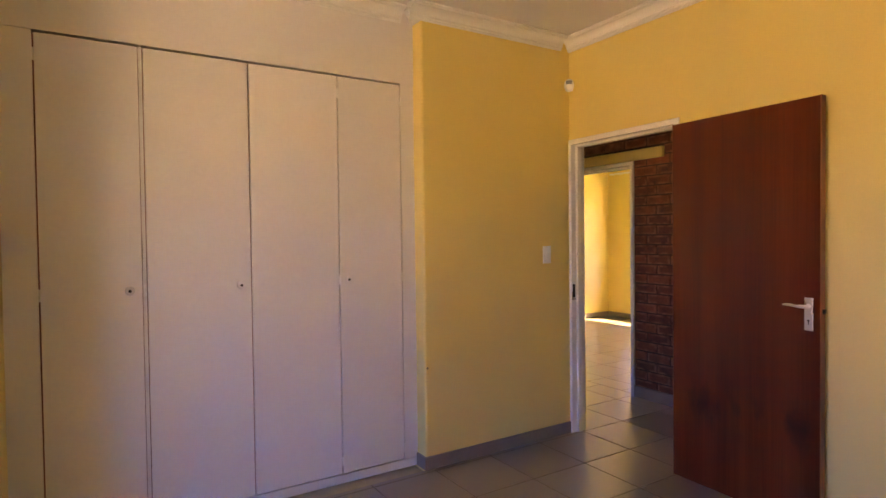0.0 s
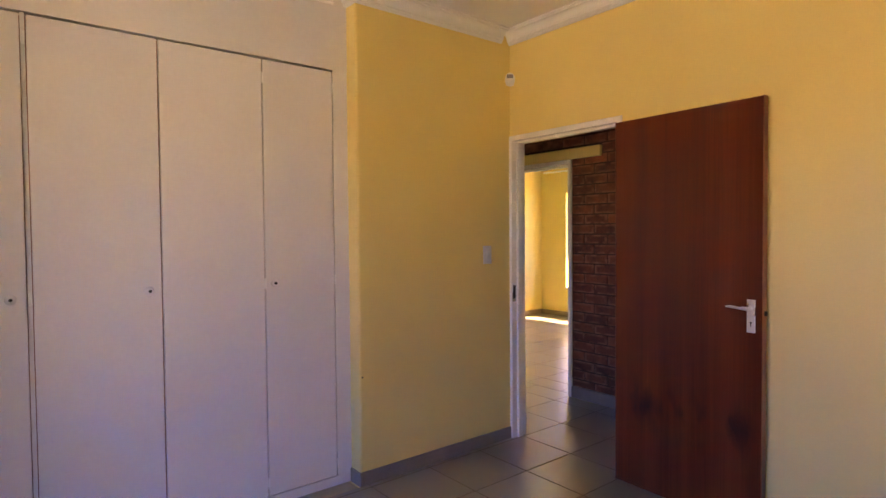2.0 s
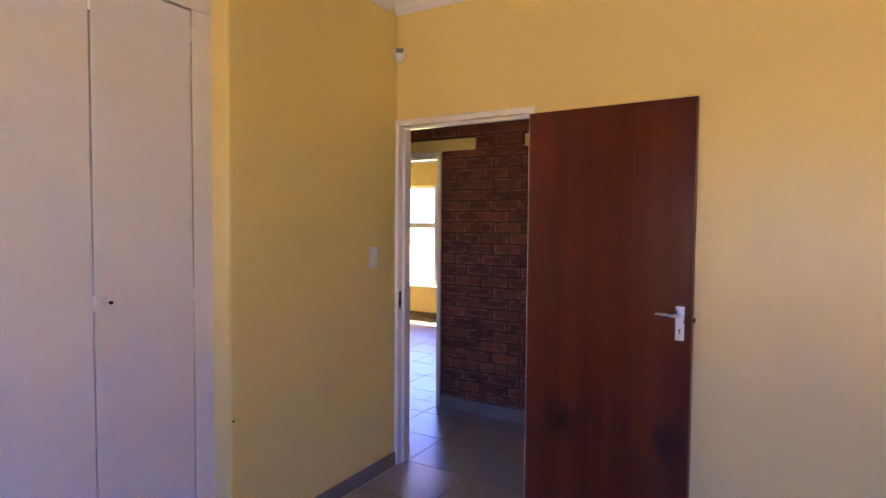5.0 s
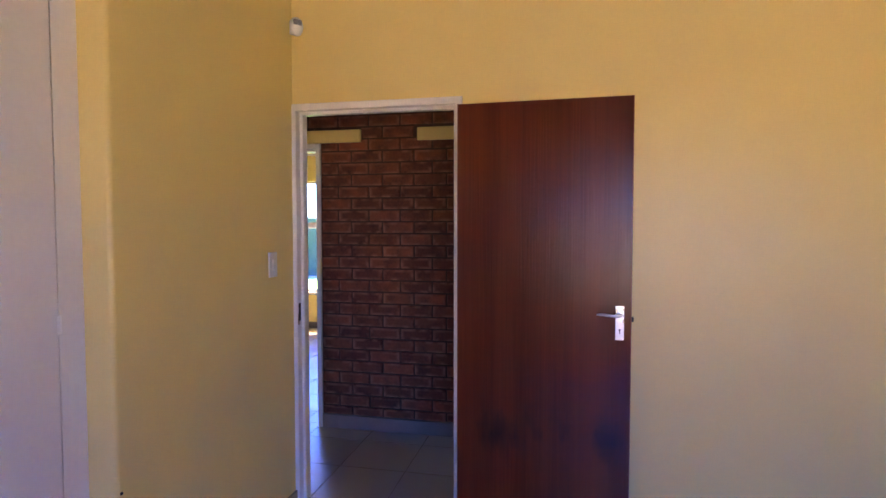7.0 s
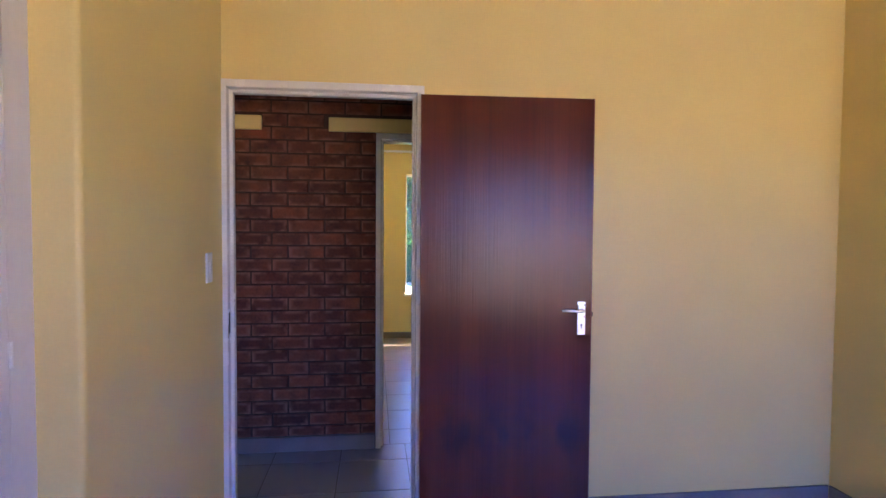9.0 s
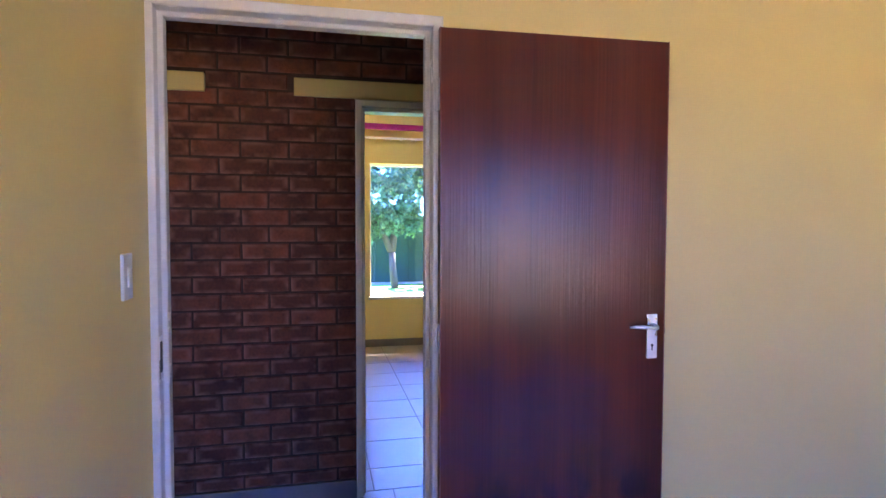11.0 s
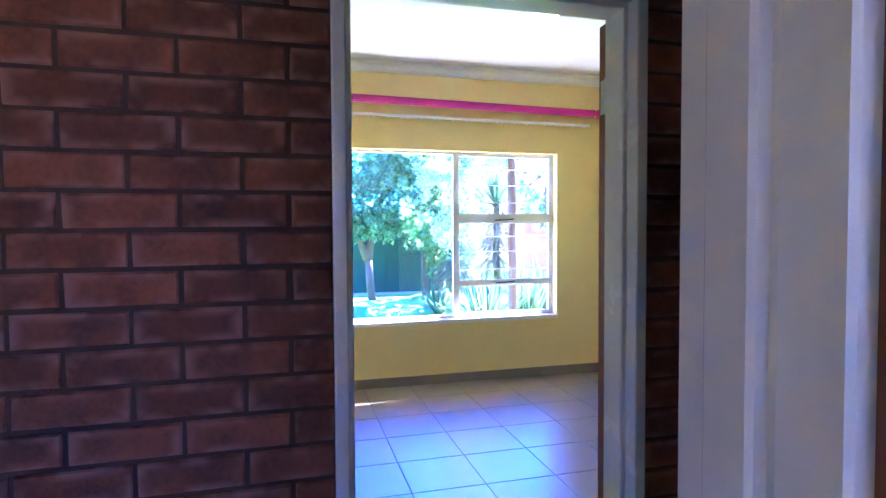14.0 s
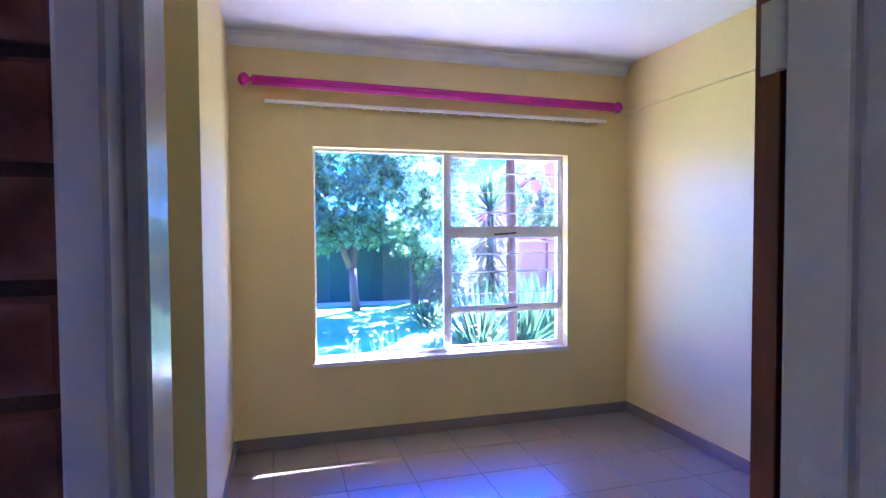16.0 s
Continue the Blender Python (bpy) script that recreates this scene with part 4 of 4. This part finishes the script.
part("coping", a_box(17.74, 18.06, -9.5, -1.16, 1.15, 1.23, bevel=0.01), REDWALL, gw, "flat terracotta coping")
part("pillar", a_box(17.72, 18.08, -4.6, -4.2, GZ, 1.149), REDWALL, gw)
part("pillar_cap", a_box(17.70, 18.10, -4.65, -4.15, 1.231, 1.42, bevel=0.02), REDWALL, gw)
gate = thing("garden_gate", (17.9, -1.74, GZ), "pale grey steel gate in the garden wall", "gate")
part("gate_frame", a_box(17.86, 17.90, -1.97, -1.51, GZ + 0.02, 0.84, bevel=0.005), GREYPAINT, gate)
for k in range(4):
    part("gate_slat", a_box(17.845, 17.86, -1.96, -1.52, 0.0 + 0.2 * k, 0.03 + 0.2 * k), GREYPAINT, gate)
nh = thing("neighbour_house", (27.0, -9.0, GZ), "terracotta gabled house beyond the garden", "house")
part("wall", prism(bmesh.new(), [(-13.4, GZ), (-6.7, GZ), (-6.7, 3.1), (-10.0, 5.6), (-13.4, 3.1)], "x", 26.0, 33.0), REDWALL, nh)
for s in (-1, 1):
    ym = -10.0
    outline = [(ym, 5.75), (ym + s * 3.9, 3.0), (ym + s * 3.9, 2.85), (ym, 5.60)]
    part("roof", prism(bmesh.new(), outline, "x", 25.6, 33.4), ROOFING, nh, "red sheet roof")


# the garden lies a touch askew to the house
askew = Matrix.Translation((3.85, 2.42, 0)) @ Matrix.Rotation(radians(-1.2), 4, "Z") @ Matrix.Translation((-3.85, -2.42, 0))
for ob in set(bpy.data.objects) - HOUSE:
    if not ob.parent:
        ob.matrix_basis = askew @ ob.matrix_basis


# ---- pieces: floor tiles and bricks ----
CACHE = {}


def tile_mesh(w, d):
    key = ("tile", round(w, 3), round(d, 3))
    if key not in CACHE:
        bm = bmesh.new()
        c, h = 0.0025, 0.009
        lo = [bm.verts.new(p) for p in ((-w / 2, -d / 2, -h), (w / 2, -d / 2, -h), (w / 2, d / 2, -h), (-w / 2, d / 2, -h))]
        mid = [bm.verts.new(p) for p in ((-w / 2, -d / 2, -0.0015), (w / 2, -d / 2, -0.0015), (w / 2, d / 2, -0.0015), (-w / 2, d / 2, -0.0015))]
        top = [bm.verts.new(p) for p in ((-w / 2 + c, -d / 2 + c, 0), (w / 2 - c, -d / 2 + c, 0), (w / 2 - c, d / 2 - c, 0), (-w / 2 + c, d / 2 - c, 0))]
        bm.faces.new(top)
        for a, b in ((lo, mid), (mid, top)):
            for k in range(4):
                bm.faces.new((a[k], a[(k + 1) % 4], b[(k + 1) % 4], b[k]))
        me = bpy.data.meshes.new("tile")
        bm.to_mesh(me)
        bm.free()
        me.materials.append(TILE)
        CACHE[key] = me
    return CACHE[key]


def tiled(floor, regions, gx, gy, pitch, gap=0.0045):
    for x0, x1, y0, y1 in regions:
        i0, i1 = math.floor((x0 - gx) / pitch), math.ceil((x1 - gx) / pitch)
        j0, j1 = math.floor((y0 - gy) / pitch), math.ceil((y1 - gy) / pitch)
        for i in range(i0, i1):
            for j in range(j0, j1):
                a, b = max(gx + i * pitch, x0) + gap / 2, min(gx + (i + 1) * pitch, x1) - gap / 2
                c, d = max(gy + j * pitch, y0) + gap / 2, min(gy + (j + 1) * pitch, y1) - gap / 2
                if b - a < 0.012 or d - c < 0.012:
                    continue
                ob = new("tile", tile_mesh(b - a, d - c))
                ob.parent = floor
                ob.location = ((a + b) / 2, (c + d) / 2, 0)


def floor_bed(name, regions, label):
    bm = bmesh.new()
    for x0, x1, y0, y1 in regions:
        box(bm, x0, x1, y0, y1, -0.020, -0.0028)
    return structure(name, bm, GROUT, label, "floor")


regs = [(WX, 3.225, WY, BY), (3.225, CX + 0.055, ENDY, CORY)]
tiled(floor_bed("floor_bedroom", regs, "taupe ceramic tiled bedroom and corridor floor"), regs, 2.81, 2.39, 0.415)
regs = [(CX + 0.055, FX, RY0, RY1), (CX + 0.055, RXP, RY1, RYB)]
tiled(floor_bed("floor_right_room", regs, "taupe ceramic tiled floor of the bright room"), regs, 6.262, 2.070, 0.420)
regs = [(CX + 0.055, FX, LY0, LY1)]
tiled(floor_bed("floor_left_room", regs, "taupe ceramic tiled floor of the other room"), regs, 6.207, 5.45, 0.415)

BED, COURSE, LONG, JOINT = 1.4140, 0.0834, 0.230, 0.0115


def brick_faces(bm, w, h, rng):
    c, f = 0.004, 0.0
    def j(s=0.0012):
        return rng.uniform(-s, s)
    back = [bm.verts.new((0.03, y, z)) for y, z in ((-w / 2, -h / 2), (w / 2, -h / 2), (w / 2, h / 2), (-w / 2, h / 2))]
    mid = [bm.verts.new((c + j(), y + j(), z + j())) for y, z in ((-w / 2, -h / 2), (w / 2, -h / 2), (w / 2, h / 2), (-w / 2, h / 2))]
    front = [bm.verts.new((f + j(), y + j(), z + j())) for y, z in ((-w / 2 + c, -h / 2 + c), (w / 2 - c, -h / 2 + c), (w / 2 - c, h / 2 - c), (-w / 2 + c, h / 2 - c))]
    bm.faces.new(front)
    for a, b in ((back, mid), (mid, front)):
        for k in range(4):
            bm.faces.new((a[k], b[k], b[(k + 1) % 4], a[(k + 1) % 4]))


def brick_mesh(w, h, variant):
    key = ("brick", round(w, 3), round(h, 3), variant)
    if key not in CACHE:
        bm = bmesh.new()
        brick_faces(bm, w, h, random.Random(variant + 10))
        bmesh.ops.recalc_face_normals(bm, faces=bm.faces[:])
        me = bpy.data.meshes.new("brick")
        bm.to_mesh(me)
        bm.free()
        me.materials.append(BRICK)
        CACHE[key] = me
    return CACHE[key]


def spans(z0, z1):
    """Stretches of the brick wall at this height that hold brick."""
    if z1 < 0.1:
        return []
    if z0 > 2.13:
        return [(ENDY, CORY)]
    if z1 > 2.09:
        return [(ENDY, 1.518), (2.888, 3.297), (4.753, CORY)]
    return [(ENDY, DR[0] - 0.002), (DR[1] + 0.002, DL[0] - 0.002), (DL[1] + 0.002, CORY)]


rng = random.Random(77)
rest = bmesh.new()
for k in range(-16, 15):
    z0, z1 = max(0.0995, BED + COURSE * k + JOINT / 2), BED + COURSE * (k + 1) - JOINT / 2
    shift = 3.0130 if k % 2 else 2.9130
    for a, b in spans(z0, z1):
        i = math.floor((a - shift) / LONG)
        while shift + i * LONG < b:
            y0, y1 = max(shift + i * LONG + JOINT / 2, a), min(shift + (i + 1) * LONG - JOINT / 2, b)
            i += 1
            if y1 - y0 < 0.02:
                continue
            at = (CX + rng.uniform(-0.0025, 0.0015), (y0 + y1) / 2, (z0 + z1) / 2)
            if at[1] < 3.8 and z0 < 2.5:
                ob = new("brick", brick_mesh(round(y1 - y0, 3), z1 - z0, rng.randrange(3)))
                ob.parent = brick_wall
                ob.matrix_basis = pose(*at, rng.uniform(-0.5, 0.5), rng.uniform(-0.8, 0.8), rng.uniform(-0.6, 0.6))
            else:
                k0 = len(rest.verts)
                brick_faces(rest, y1 - y0, z1 - z0, rng)
                rest.verts.ensure_lookup_table()
                for v in rest.verts[k0:]:
                    v.co += Vector(at)
bmesh.ops.recalc_face_normals(rest, faces=rest.faces[:])
ob = part("more_bricks", rest, BRICK, brick_wall)
tagged(ob, kind="stuff")
end = bmesh.new()
for k in range(-16, 15):
    z0, z1 = BED + COURSE * k + JOINT / 2, BED + COURSE * (k + 1) - JOINT / 2
    i = 0
    for a, b in ([(BX, DE[0] - 0.002), (DE[1] + 0.002, CX - 0.002)] if z0 < 2.04 else [(BX, CX - 0.002)]):
        x = BX - (0.115 if k % 2 else 0.0)
        while x < b:
            x0, x1 = max(x + JOINT / 2, a), min(x + LONG - JOINT / 2, b)
            x += LONG
            if x1 - x0 > 0.02:
                box(end, x0, x1, ENDY - 0.03, ENDY + rng.uniform(-0.001, 0.002), max(z0, 0.0), z1)
structure("brick_facing", end, BRICK, "brown face bricks of the corridor end wall", "wall")
